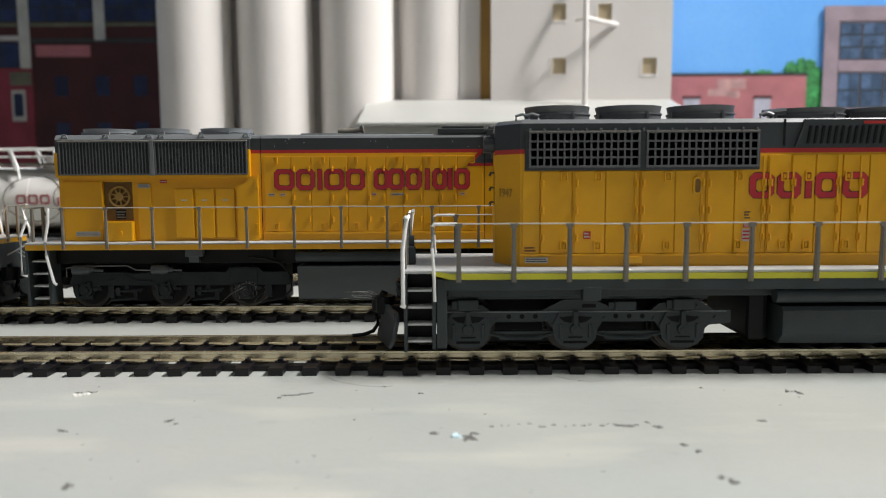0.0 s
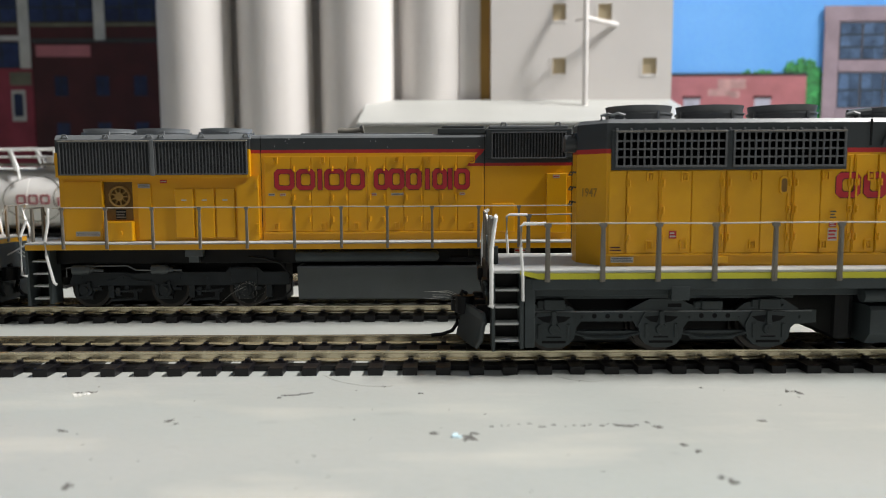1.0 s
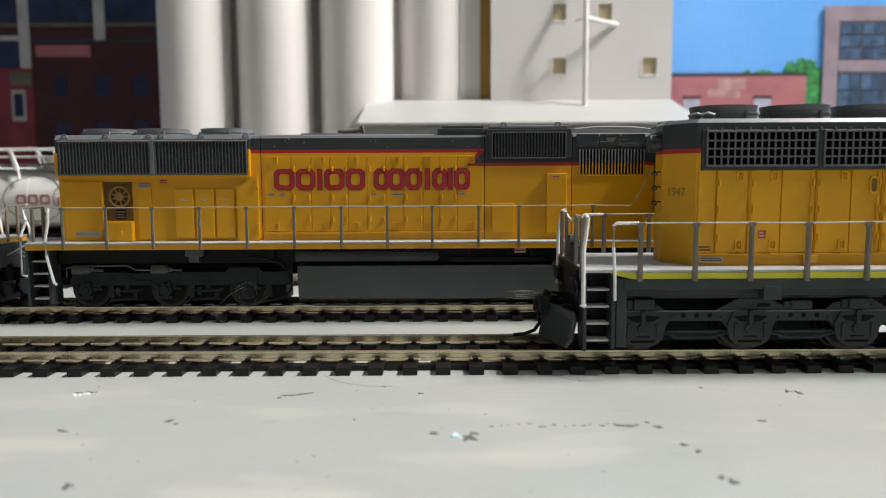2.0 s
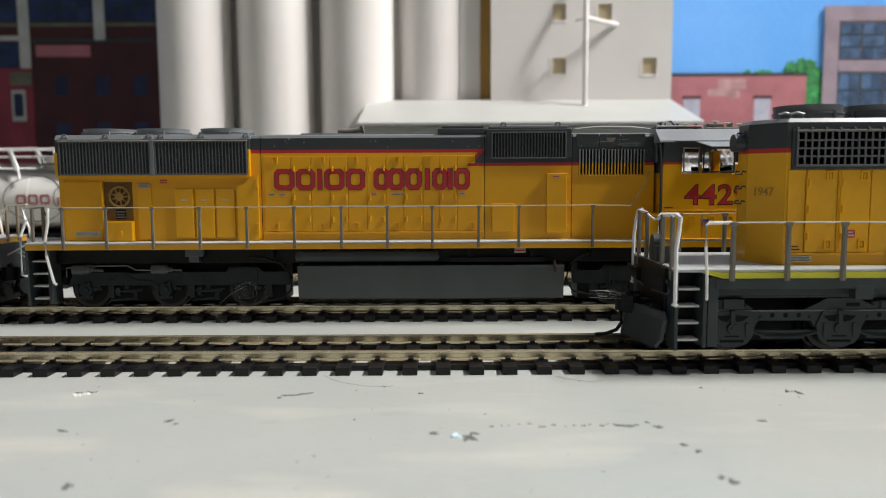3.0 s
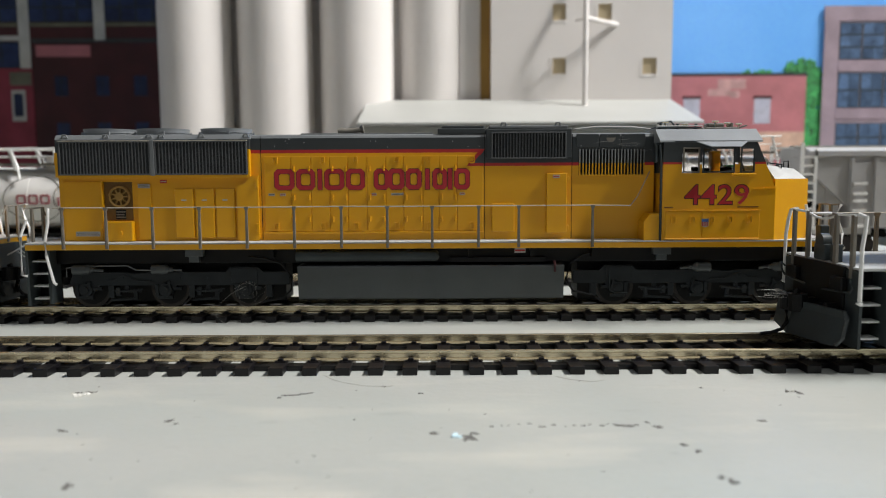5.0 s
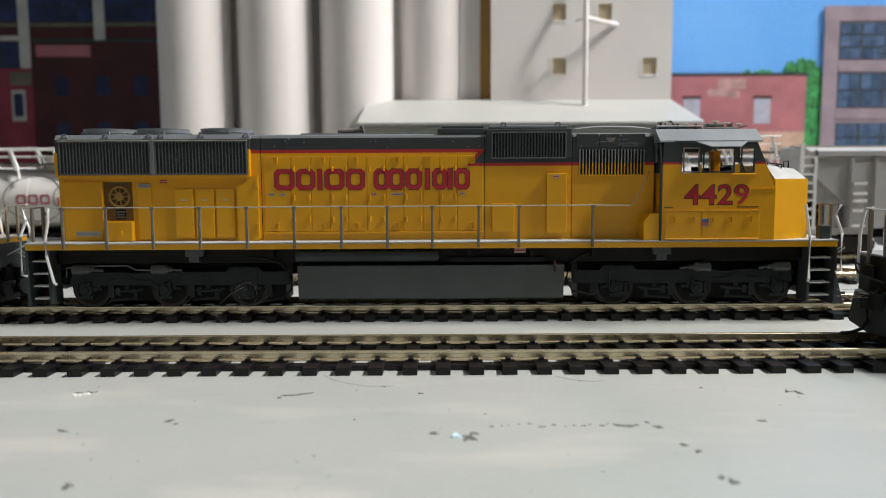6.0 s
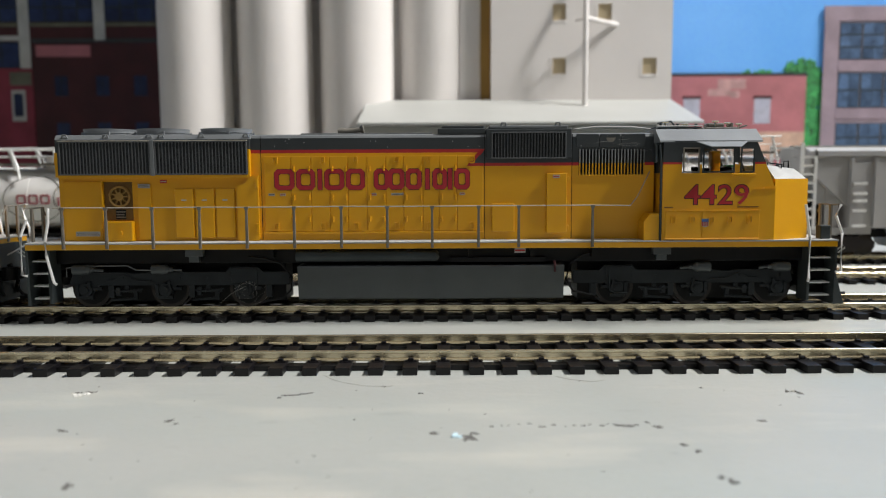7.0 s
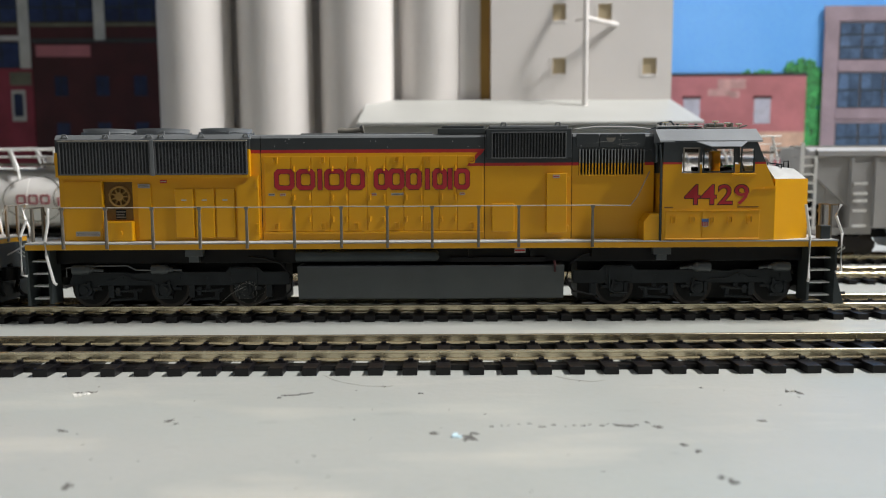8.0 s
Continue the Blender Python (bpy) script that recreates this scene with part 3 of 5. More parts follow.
def hinge_on(parent, x, y, z, material):
    """Two knuckles on a short leaf."""
    bm = B()
    box(bm, x - 0.55, x + 0.4, y - 0.14, y + 0.02, z - 0.7, z + 0.7)
    cyl(bm, (x + 0.1, y - 0.25, z - 0.75), (x + 0.1, y - 0.25, z - 0.1), 0.32, 8)
    cyl(bm, (x + 0.1, y - 0.25, z + 0.05), (x + 0.1, y - 0.25, z + 0.75), 0.32, 8)
    return part("hinge", bm, material, parent)


def door_set(parent, edges, z0, z1, y, material, tall=0.3):
    """Hood doors side by side, each with its latches and hinges."""
    for k, (a, b) in enumerate(zip(edges, edges[1:])):
        d = part("hood_door", box(B(), a + 0.12, b - 0.12, y - tall, y, z0, z1, 0.1), material, parent)
        if k % 2 == 0:
            lx = (a + b) / 2 + (0.6 if k % 4 else -0.6)
            for z in (z1 - 1.2, z0 + 1.5):
                latch_on(d, lx, y - tall, z, material)
        else:
            for hx in (a + 0.75, b - 0.65):
                for z in (z1 - 3.6, (z0 + z1) / 2 - 1.0, z0 + 3.6):
                    hinge_on(d, hx, y - tall, z, material)


def decal(parent, x0, x1, z0, z1, y, base, bars, count=2):
    d = part("notice", box(B(), x0, x1, y - 0.05, y, z0, z1), base, parent, "small printed notice")
    h = (z1 - z0) / (2 * count + 1)
    for k in range(count):
        part("print_bar", box(B(), x0 + 0.15, x1 - 0.15 - 0.3 * (k % 2), y - 0.07, y - 0.05, z0 + h * (2 * k + 1), z0 + h * (2 * k + 2)), bars, d)


# ---- the standing locomotive ----


def loco_a():
    t = thing("diesel_locomotive", 0, 230.5, 0, "yellow and grey model diesel locomotive standing on the second track", "locomotive", "model locomotives")
    # frame
    part("frame", box(B(), -118, 110, -13.5, 13.5, 17.6, 22.1, 0.2), BLACK, t, "dark underframe")
    sill = part("side_sill", box(B(), -121.3, 114.5, -17.3, 17.3, 22.0, 23.6, 0.12), YELLOW, t, "yellow side sill")
    part("walkway", box(B(), -121.5, 114.7, -17.5, 17.5, 23.6, 24.05, 0.1), DECK, sill, "pale grey walkway edge")
    for x in (-72.5, 63.8):
        bm = B()
        box(bm, x - 2.6, x + 2.6, -16.8, -14.8, 19.9, 22.0, 0.15)
        box(bm, x - 1.6, x + 1.4, -16.6, -15.0, 18.2, 19.9, 0.15)
        part("jacking_pad", bm, TANKG, t)
    # tank and reservoirs
    bm = prism(B(), [(-16.0, 16.9), (-16.3, 16.5), (-15.2, 7.2), (-14.6, 6.8), (14.6, 6.8), (15.2, 7.2), (16.3, 16.5), (16.0, 16.9)], "x", -42.6, 35.4)
    tank = part("fuel_tank", bm, TANKG, t, "dark grey fuel tank")
    part("filler_pipe", tube(B(), [(32.5, -16.4, 18.2), (32.6, -16.8, 17), (32.7, -16.5, 15)], 0.4, 8), MAROON, tank, "dull red fuel filler")
    for y in (-15.2, 15.2):
        bm = cyl(B(), (-43, y, 19.8), (-2.2, y, 19.8), 1.65, 20)
        cyl(bm, (-2.2, y, 19.8), (-1.2, y, 19.8), 1.65, 20, 0.9)
        part("air_reservoir", bm, FRAME, t, smooth=True)
    decal(t, 20.8, 24.0, 20.6, 22.0, -16.8, DECAL_W, STRIPE, 1)
    for x in (-50, -36, -10, 8, 26, 44):
        part("frame_bracket", box(B(), x - 0.6, x + 0.6, -16.4, -13.4, 19.4, 22.0), BLACK, t)
    part("battery_box", box(B(), 2, 30, -15.5, -13, 17.8, 19.2, 0.1), BLACK, t)
    for pts in ([(-57, 19.6), (-52, 19.0), (-47.7, 17.6), (-44.6, 13.4), (-44.9, 9.6), (-47.5, 7.2), (-53, 6.2)], [(45, 20.6), (41, 19.8), (37.4, 17.0), (36.2, 12.6), (38.2, 9.0), (44, 7.8)]):
        part("traction_cable", tube(B(), [(u, -14.6, v) for u, v in pts], 0.34, 6), BLACK, t, smooth=True)
    truck_a(t, -82.3, 1)
    truck_a(t, 75.2, -1)
    # hood
    hood = part("hood", prism(B(), [(-113.5, 24.05), (62.5, 24.05), (62.5, 45.8), (7.1, 45.8), (10.3, 49.8), (-113.5, 49.8)], "y", -11, 11), YELLOW, t, "yellow hood side")
    part("hood_stripe", prism(B(), [(-113.5, 50.8), (12.6, 50.8), (9.6, 46.7), (62.5, 46.7), (62.5, 45.8), (7.1, 45.8), (10.3, 49.8), (-113.5, 49.8)], "y", -11, 11), STRIPE, hood, "red stripe with a zigzag")
    part("hood_top", prism(B(), [(-113.5, 50.8), (12.6, 50.8), (9.6, 46.7), (62.5, 46.7), (62.5, 54.2), (-113.5, 54.2)], "y", -11, 11), GREY, hood, "dark grey hood top")
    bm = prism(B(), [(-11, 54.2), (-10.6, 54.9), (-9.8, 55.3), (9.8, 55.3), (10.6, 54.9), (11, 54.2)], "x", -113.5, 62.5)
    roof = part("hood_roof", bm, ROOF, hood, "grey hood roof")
    # seams and end wall
    for x in (-53.6, 12.4, 38.2):
        part("seam", box(B(), x - 0.09, x + 0.09, -11.02, -10.9, 24.2, 55.0), DARK, hood)
    part("end_grab", cyl(B(), (-113.6, -8, 48), (-115.0, -8, 48), 2.4, 20), YELLOW, hood, smooth=True)
    # radiators
    rad = part("radiator_housing", prism(B(), [(-11.0, 42.9), (-12.6, 43.3), (-12.6, 53.9), (-11.4, 54.6), (11.4, 54.6), (12.6, 53.9), (12.6, 43.3), (11.0, 42.9)], "x", -113.3, -56.6), GREY, t, "flared grey radiator housing")
    grille_bars(rad, -112.2, -85.6, 43.7, 53.5, -12.65, 27, SLAT, "radiator_grille", "black radiator grille with fine slats", frame_w=0.35)
    grille_bars(rad, -84.2, -57.2, 43.7, 53.5, -12.65, 27, SLAT, "radiator_grille", "black radiator grille with fine slats", frame_w=0.35)
    # pale strips stand in for light caught along the grille tops
    for a, b in ((-112.4, -85.5), (-84.3, -57.0)):
        part("grille_lip", box(B(), a, b, -13.3, -12.6, 53.45, 53.7, 0.06), RAILW, rad, "bright strip for light caught on the upper edge")
    part("radiator_post", box(B(), -85.5, -84.3, -13.3, -12.6, 43.4, 53.9, 0.15), ROOF, rad)
    part("radiator_edge", box(B(), -57.1, -56.5, -12.7, -11.1, 43.0, 51.0, 0.1), YELLOW, rad, "yellow housing edge")
    part("radiator_edge", box(B(), -113.6, -112.8, -12.72, -11.1, 43.0, 50.2, 0.1), YELLOW, rad, "yellow housing edge")
    part("radiator_skirt", box(B(), -112.8, -57.1, -12.74, -11.1, 42.75, 43.62, 0.1), YELLOW, rad, "yellow lower edge")
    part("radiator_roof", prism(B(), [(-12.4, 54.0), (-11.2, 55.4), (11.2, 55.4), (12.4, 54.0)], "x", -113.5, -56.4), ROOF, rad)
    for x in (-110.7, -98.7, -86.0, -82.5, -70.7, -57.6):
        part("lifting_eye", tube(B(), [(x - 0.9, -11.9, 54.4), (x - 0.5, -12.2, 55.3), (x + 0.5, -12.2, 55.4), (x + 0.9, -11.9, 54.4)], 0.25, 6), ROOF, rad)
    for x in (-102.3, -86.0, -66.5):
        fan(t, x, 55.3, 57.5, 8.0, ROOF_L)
    # blower recess, boxes and doors on the rear hood
    # flat brown plate paints the shaded recess; nothing is cut into the hood
    vent = part("blower_recess", box(B(), -100.3, -91.9, -11.05, -10.9, 30.2, 41.6), RECESS, t, "shadowed blower recess")
    for a in ((-100.9, -100.3, 30.0, 42.0),):
        part("recess_edge", box(B(), a[0], a[1], -12.2, -11.0, a[2], a[3], 0.1), YELLOW, vent)
    # ochre in place of yellow, so the fan looks shaded
    blower = part("blower_fan", cyl(B(), (-95.6, -11.1, 37.3), (-95.6, -11.9, 37.3), 1.3, 16), OCHRE, t, "spoked blower fan, yellow darkened for recess shade", smooth=True)
    for k in range(9):
        a = 2 * math.pi * k / 9
        part("spoke", tube(B(), [(-95.6 + 1.2 * math.cos(a), -11.5, 37.3 + 1.2 * math.sin(a)), (-95.6 + 2.8 * math.cos(a), -11.4, 37.3 + 2.8 * math.sin(a))], 0.26, 5), OCHRE, blower, smooth=True)
    part("rim", tube(B(), [(-95.6 + 2.9 * math.cos(k * math.pi / 12), -11.5, 37.3 + 2.9 * math.sin(k * math.pi / 12)) for k in range(25)], 0.35, 6), OCHRE, blower, smooth=True)
    decal(t, -97.0, -94.0, 30.6, 33.4, -11.2, BLACK, WIRE, 3)
    part("blower_box", box(B(), -99.5, -91.5, -13.2, -11, 24.1, 30.0, 0.25), YELLOW, hood)
    part("box_knob", cyl(B(), (-95.2, -13.1, 26.6), (-95.2, -13.6, 26.6), 0.8, 12), YELLOW, hood)
    part("end_door", box(B(), -112.2, -101.2, -11.35, -11, 24.4, 41.8, 0.15), YELLOW, hood)
    part("mid_panel", box(B(), -90.4, -86.2, -11.5, -11, 24.4, 40.6, 0.2), YELLOW, hood)
    for a in (-79.4, -73.3, -67.2):
        d = part("equipment_door", box(B(), a + 0.12, a + 5.7, -11.8, -11, 25.0, 39.6, 0.25), YELLOW, hood)
        part("notice", box(B(), a + 2.1, a + 3.6, -11.84, -11.79, 36.0, 36.4), PALE, d)
    part("hood_step", prism(B(), [(-60.6, 24.1), (-54.4, 24.1), (-54.4, 43.3), (-57, 43.3), (-58.2, 41.2), (-60.6, 40.6)], "y", -12.2, -11), YELLOW, hood)
    for z in (28.0, 41.0):
        part("step_hinge", box(B(), -55.1, -54.3, -12.7, -12.1, z - 1.2, z + 1.2, 0.1), YELLOW, hood)
    for x0, x1, z0, z1, b in ((-90.0, -86.5, 39.8, 41.0, DECAL_W), (-109.0, -101.8, 25.6, 27.0, DECAL_W)):
        decal(t, x0, x1, z0, z1, -11.55, b, WIRE, 2)
    decal(t, -83.6, -81.6, 41.2, 42.2, -11.02, STRIPE, DECAL_W, 1)
    # engine doors
    edges = [-52.8, -44.8, -38.9, -33.4, -28.0, -22.4, -16.8, -11.6, -5.9, -1.1, 4.3, 11.9]
    door_set(hood, edges, 26.7, 48.9, -11, YELLOW, 0.28)
    part("stripe_on_door", prism(B(), [(7.1, 45.8), (11.78, 45.8), (11.78, 46.7), (9.0, 46.7), (10.8, 48.95), (9.55, 48.95)], "y", -11.33, -11.27), STRIPE, hood, "red zigzag across the last door")
    part("grey_on_door", prism(B(), [(9.0, 46.7), (11.78, 46.7), (11.78, 48.95), (10.8, 48.95)], "y", -11.33, -11.27), GREY, hood, "dark grey corner of the last door")
    part("door_rail", box(B(), -53.0, 12.0, -11.6, -11, 26.0, 26.6, 0.1), YELLOW, hood)
    for x, w in ((-50.6, 1.9), (-47.3, 1.6), (-20.3, 1.4), (-13.4, 3.6), (5.8, 1.6)):
        decal(t, x - w / 2, x + w / 2, 37.3, 38.0, -11.34, DECAL_W, STRIPE if w < 1.7 else GREY, 1)
    spans = [(-49.8, -43.7), (-43.3, -37.6), (-37.1, -35.4), (-35.0, -29.0), (-28.6, -22.9), (-20.4, -15.7), (-16.2, -11.2), (-11.0, -6.1), (-5.1, -3.9), (-3.1, 1.4), (1.6, 2.8), (3.3, 8.1)]
    letters(hood, [(max(a, -60), b) for a, b in spans], 38.9, 45.2, -11.36, 1.5)
    # roof gear on the engine section
    bm = B()
    box(bm, -1.4, 12.6, -10.6, 10.6, 55.2, 56.9, 0.3)
    box(bm, -0.2, 12.2, -10.2, 10.2, 56.9, 57.6, 0.2)
    part("roof_hatch", bm, GREY, roof)
    part("horn", tube(B(), [(-31.2, -7, 56.4), (-29.5, -7, 56.5), (-28.8, -7, 56.3), (-26.2, -7, 56.6), (-24.5, -7, 56.8)], 0.8, 10), WIRE, t, "grey air horn", smooth=True)
    part("horn_bell", cyl(B(), (-24.6, -7, 56.8), (-23.6, -7, 57.0), 0.8, 12, 1.6), WIRE, t, smooth=True)
    part("roof_plate", box(B(), -42, -3, -9.5, 9.5, 55.2, 55.7, 0.15), ROOF, roof)
    # dynamic brake box
    dyn = part("brake_hatch", box(B(), 12.8, 38.0, -11.5, 11.5, 48.0, 56.6, 0.25), GREY, t, "dark grey brake hatch")
    part("brake_hatch_top", box(B(), 13.6, 37.0, -10.8, 10.8, 56.6, 57.6, 0.3), ROOF, dyn)
    grille_bars(dyn, 14.4, 36.4, 47.9, 55.7, -11.55, 24, SLAT, "brake_grille", "upright slatted grille", frame_w=0.35)
    for x in (18, 34):
        part("lifting_eye", tube(B(), [(x - 0.8, -10.5, 57.4), (x - 0.5, -10.5, 58.4), (x + 0.5, -10.5, 58.4), (x + 0.8, -10.5, 57.4)], 0.3, 6), ROOF, dyn)
    # filter section
    for a, b in ((39.4, 46.0), (46.3, 52.3), (52.6, 59.6)):
        part("filter_panel", box(B(), a, b, -11.3, -10.9, 51.0, 55.0, 0.12), GREY, hood)
    g = part("filter_grille", box(B(), 40.2, 59.6, -11.05, -10.75, 43.0, 50.4), DARK, t, "open grille, slats grey above and yellow below")
    upper = mesh_of("slat", box(B(), -0.15, 0.15, -11.5, -11.05, 46.5, 50.5, 0.05), ROOF_L)
    lower = mesh_of("slat", box(B(), -0.17, 0.17, -11.5, -11.05, 43.1, 46.5, 0.05), YELLOW)
    for k in range(21):
        piece("slat", upper, g, 40.45 + k * 0.945)
        piece("slat", lower, g, 40.45 + k * 0.945)
    part("grille_lip", box(B(), 40.2, 59.6, -11.45, -11.05, 42.7, 43.1, 0.08), YELLOW, g, "yellow lower edge")
    part("low_cabinet", box(B(), 14.5, 21.2, -11.7, -11, 26.3, 34.8, 0.25), YELLOW, hood)
    tall = part("tall_door", box(B(), 30.6, 36.6, -12.4, -11, 26.0, 43.6, 0.2), YELLOW, hood)
    for z in (27.5, 34.5, 42.0):
        part("hinge", box(B(), 36.5, 37.2, -12.2, -11, z - 0.7, z + 0.7, 0.1), YELLOW, tall)
    decal(t, 32.4, 34.4, 42.2, 43.1, -12.42, DECAL_W, STRIPE, 1)
    # cab: open shell with real window openings
    cab = part("cab_lower", prism(B(), [(63.3, 24.05), (95.8, 24.05), (95.8, 38.9), (93.9, 43.4), (63.3, 43.4)], "y", -17.3, 17.3), YELLOW, t, "yellow cab side")
    # the window band stands on the lower body
    for s in (-1, 1):
        y0, y1 = sorted((s * 16.6, s * 17.3))
        bm = B()
        prism(bm, [(63.3, 46.5), (68.7, 46.5), (68.7, 52.2), (63.3, 52.2)], "y", y0, y1)
        if s < 0:
            prism(bm, [(73.9, 46.5), (74.5, 46.5), (74.5, 50.7), (73.9, 50.7)], "y", y0, y1)
            prism(bm, [(83.9, 46.5), (85.3, 46.5), (85.3, 50.7), (83.9, 50.7)], "y", y0, y1)
        w0 = 89.6 if s < 0 else 91.2
        prism(bm, [(w0, 46.5), (92.7, 46.5), (90.2, 52.2), (89.6, 52.2)], "y", y0, y1)
        prism(bm, [(68.7, 50.7), (89.6, 50.7), (89.6, 52.2), (68.7, 52.2)], "y", y0, y1)
        part("window_band", bm, GREY, cab, "dark grey window band")
        bm = B()
        for a, b in ((63.3, 68.7), (73.9, 74.5), (83.9, 85.3)) if s < 0 else ((63.3, 68.7),):
            box(bm, a, b, y0, y1, 43.4, 45.9)
        prism(bm, [(w0, 43.4), (93.9, 43.4), (92.9, 45.9), (w0, 45.9)], "y", y0, y1)
        part("window_pillars", bm, YELLOW, cab, "yellow pillars between windows")
        bm = B()
        prism(bm, [(63.3, 45.9), (68.7, 45.9), (68.7, 46.5), (63.3, 46.5)], "y", y0, y1)
        prism(bm, [(89.6, 45.9), (92.9, 45.9), (92.7, 46.5), (89.6, 46.5)], "y", y0, y1)
        part("cab_stripe", bm, STRIPE, cab)
        for a, b in ((68.9, 73.7), (74.6, 83.8), (85.4, 89.5)) if s < 0 else ((68.9, 90.4),):
            bm = B()
            z0, z1, w = 43.5, 50.7, 0.45
            ya, yb = sorted((s * 17.25, s * 17.6))
            for u in ((a, b, z1 - w, z1), (a, b, z0, z0 + w), (a, a + w, z0 + w, z1 - w), (b - w, b, z0 + w, z1 - w)):
                box(bm, u[0], u[1], ya, yb, u[2], u[3], 0.08)
            f = part("window_frame", bm, WIRE if b < 80 else FRAME, cab, "grey framed cab window")
            g = part("window_pane", box(B(), a + w, b - w, *sorted((s * 16.9, s * 17.0)), z0 + w, z1 - w), GLASS, f)
            g.visible_shadow = False
    part("cab_rear_wall", box(B(), 63.3, 63.9, -16.6, 16.6, 43.4, 52.2), GREY, cab)
    part("windshield_post", prism(B(), [(93.9, 43.4), (93.2, 43.4), (89.7, 52.2), (90.4, 52.2)], "y", -0.8, 0.8), GREY, cab)
    for s in (-1, 1):
        y0, y1 = sorted((s * 15.9, s * 16.6))
        part("windshield_post", prism(B(), [(93.9, 43.4), (93.2, 43.4), (89.7, 52.2), (90.4, 52.2)], "y", y0, y1), GREY, cab)
    for x, y in ((81.0, 3.0), (86.0, -8.0)):
        bm = B()
        box(bm, x - 2.2, x + 2.2, y - 2.4, y + 2.4, 43.4, 45.0, 0.4)
        box(bm, x - 2.4, x - 1.3, y - 2.2, y + 2.2, 44.3, 45.4, 0.4)
        part("cab_seat", bm, BLACK, cab, "black cab seat")
    part("control_stand", box(B(), 86.0, 88.5, -9, -2, 43.4, 45.8, 0.4), LEAF, cab, "green control stand")
    part("seat_cover", box(B(), 84.6, 87.4, 3.0, 6.5, 43.4, 50.3, 0.5), YELLOW, cab, "yellow seat cover")
    # the pale reflection on the slope is painted in by this lighter grey
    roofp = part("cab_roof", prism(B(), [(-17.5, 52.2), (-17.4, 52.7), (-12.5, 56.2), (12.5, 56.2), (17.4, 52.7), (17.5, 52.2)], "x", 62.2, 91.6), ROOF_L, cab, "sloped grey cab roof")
    bm = B()
    va = [bm.verts.new(p) for p in ((72.3, -17.6, 52.5), (87.2, -17.6, 52.5), (84.4, -20.2, 50.9), (76.0, -20.2, 50.9))]
    vb = [bm.verts.new(v.co - Vector((0, 0, 0.25))) for v in va]
    fs = [bm.faces.new(va), bm.faces.new(vb)] + [bm.faces.new((va[k], va[(k + 1) % 4], vb[(k + 1) % 4], vb[k])) for k in range(4)]
    bmesh.ops.recalc_face_normals(bm, faces=fs)
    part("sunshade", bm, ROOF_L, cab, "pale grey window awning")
    part("rain_gutter", box(B(), 66.5, 86.5, -17.8, -17.4, 52.1, 52.5), GREY, cab)
    part("window_sill", box(B(), 83.0, 89.8, -18.1, -17.3, 42.6, 43.3, 0.15), YELLOW, cab)
    for x0, x1, z0, z1, y in ((64.2, 74.6, 24.6, 32.5, -17.55), (74.9, 91.4, 24.6, 32.5, -17.55)):
        d = part("cab_side_door", box(B(), x0, x1, y, -17.3, z0, z1, 0.12), YELLOW, cab)
        for lx in ((66.5, 72.0) if x1 < 80 else (77.5, 82.8, 88.5)):
            latch_on(d, lx, y, 30.0, YELLOW)
    part("door_ledge", box(B(), 64.0, 91.6, -17.75, -17.3, 32.5, 32.8, 0.1), YELLOW, cab)
    part("cab_foot_rail", tube(B(), [(64, -17.7, 24.5), (91.3, -17.7, 24.5)], 0.25, 6), YELLOW, cab)
    num = digits(cab, "4429", 69.7, -17.33, 34.45, 8.0, MAROON, wide=1.13, bold=0.22)
    digits(num, "4429", 69.7, -17.38, 34.45, 8.0, RED, wide=1.13, bold=0.02, name="number_face")
    e = part("emblem", prism(B(), [(74.7, 30.3), (76.7, 30.3), (76.7, 28.2), (75.7, 27.8), (74.7, 28.2)], "y", -17.64, -17.56), DECAL_W, cab, "small shield in plain colours")
    part("emblem_top", box(B(), 74.75, 76.65, -17.7, -17.64, 29.4, 30.2), DECAL_B, e)
    for k in range(3):
        part("emblem_bar", box(B(), 74.85 + 0.62 * k, 75.2 + 0.62 * k, -17.68, -17.64, 28.2, 29.4), STRIPE, e)
    for x0, x1 in ((63.9, 66.4), (85.0, 91.0)):
        part("print_bar", box(B(), x0, x1, -17.38, -17.31, 33.5, 33.75), MAROON, cab)
    part("vent_mark", prism(B(), [(48.0, 53.9), (51.0, 53.9), (50.2, 52.7), (48.8, 52.7)], "y", -11.4, -11.3), WIRE, hood)
    for k in range(16):
        x, z = random.uniform(-50, 60), random.uniform(51.3, 54)
        part("dust_speck", box(B(), x, x + random.uniform(0.12, 0.3), -11.42, -11.0, z, z + random.uniform(0.1, 0.2)), DECK, hood)
    bm = B()
    for k in range(7):
        x, z = random.uniform(36, 60), random.uniform(50, 54.5)
        dz = random.uniform(-1.0, 1.0)
        tube(bm, [(x, -11.5, z), (x + 2.0, -11.6, z + dz), (x + 4.5, -11.5, z + dz * 1.2), (x + 6.0, -11.5, z + dz * 0.4)], 0.018, 4)
    part("lint", bm, FLUFF, t, "pale lint on the dark hood", kind="stuff")
    part("side_step", prism(B(), [(58.2, 24.05), (63.2, 24.05), (63.2, 31.8), (60.0, 31.8), (58.2, 29.4)], "y", -17.0, -11), YELLOW, t, "yellow step block")
    part("rear_view_post", tube(B(), [(62.9, -17.2, 24), (62.7, -17.3, 46), (62.2, -17.3, 51.5)], 0.35, 6), FRAME, t)
    bm = B()
    box(bm, 60.9, 61.5, -17.6, -15.6, 46.5, 51.5, 0.1)
    tube(bm, [(62.6, -17, 51.6), (60.8, -16.6, 51.8)], 0.2, 5)
    part("rear_view_mirror", bm, FRAME, t)
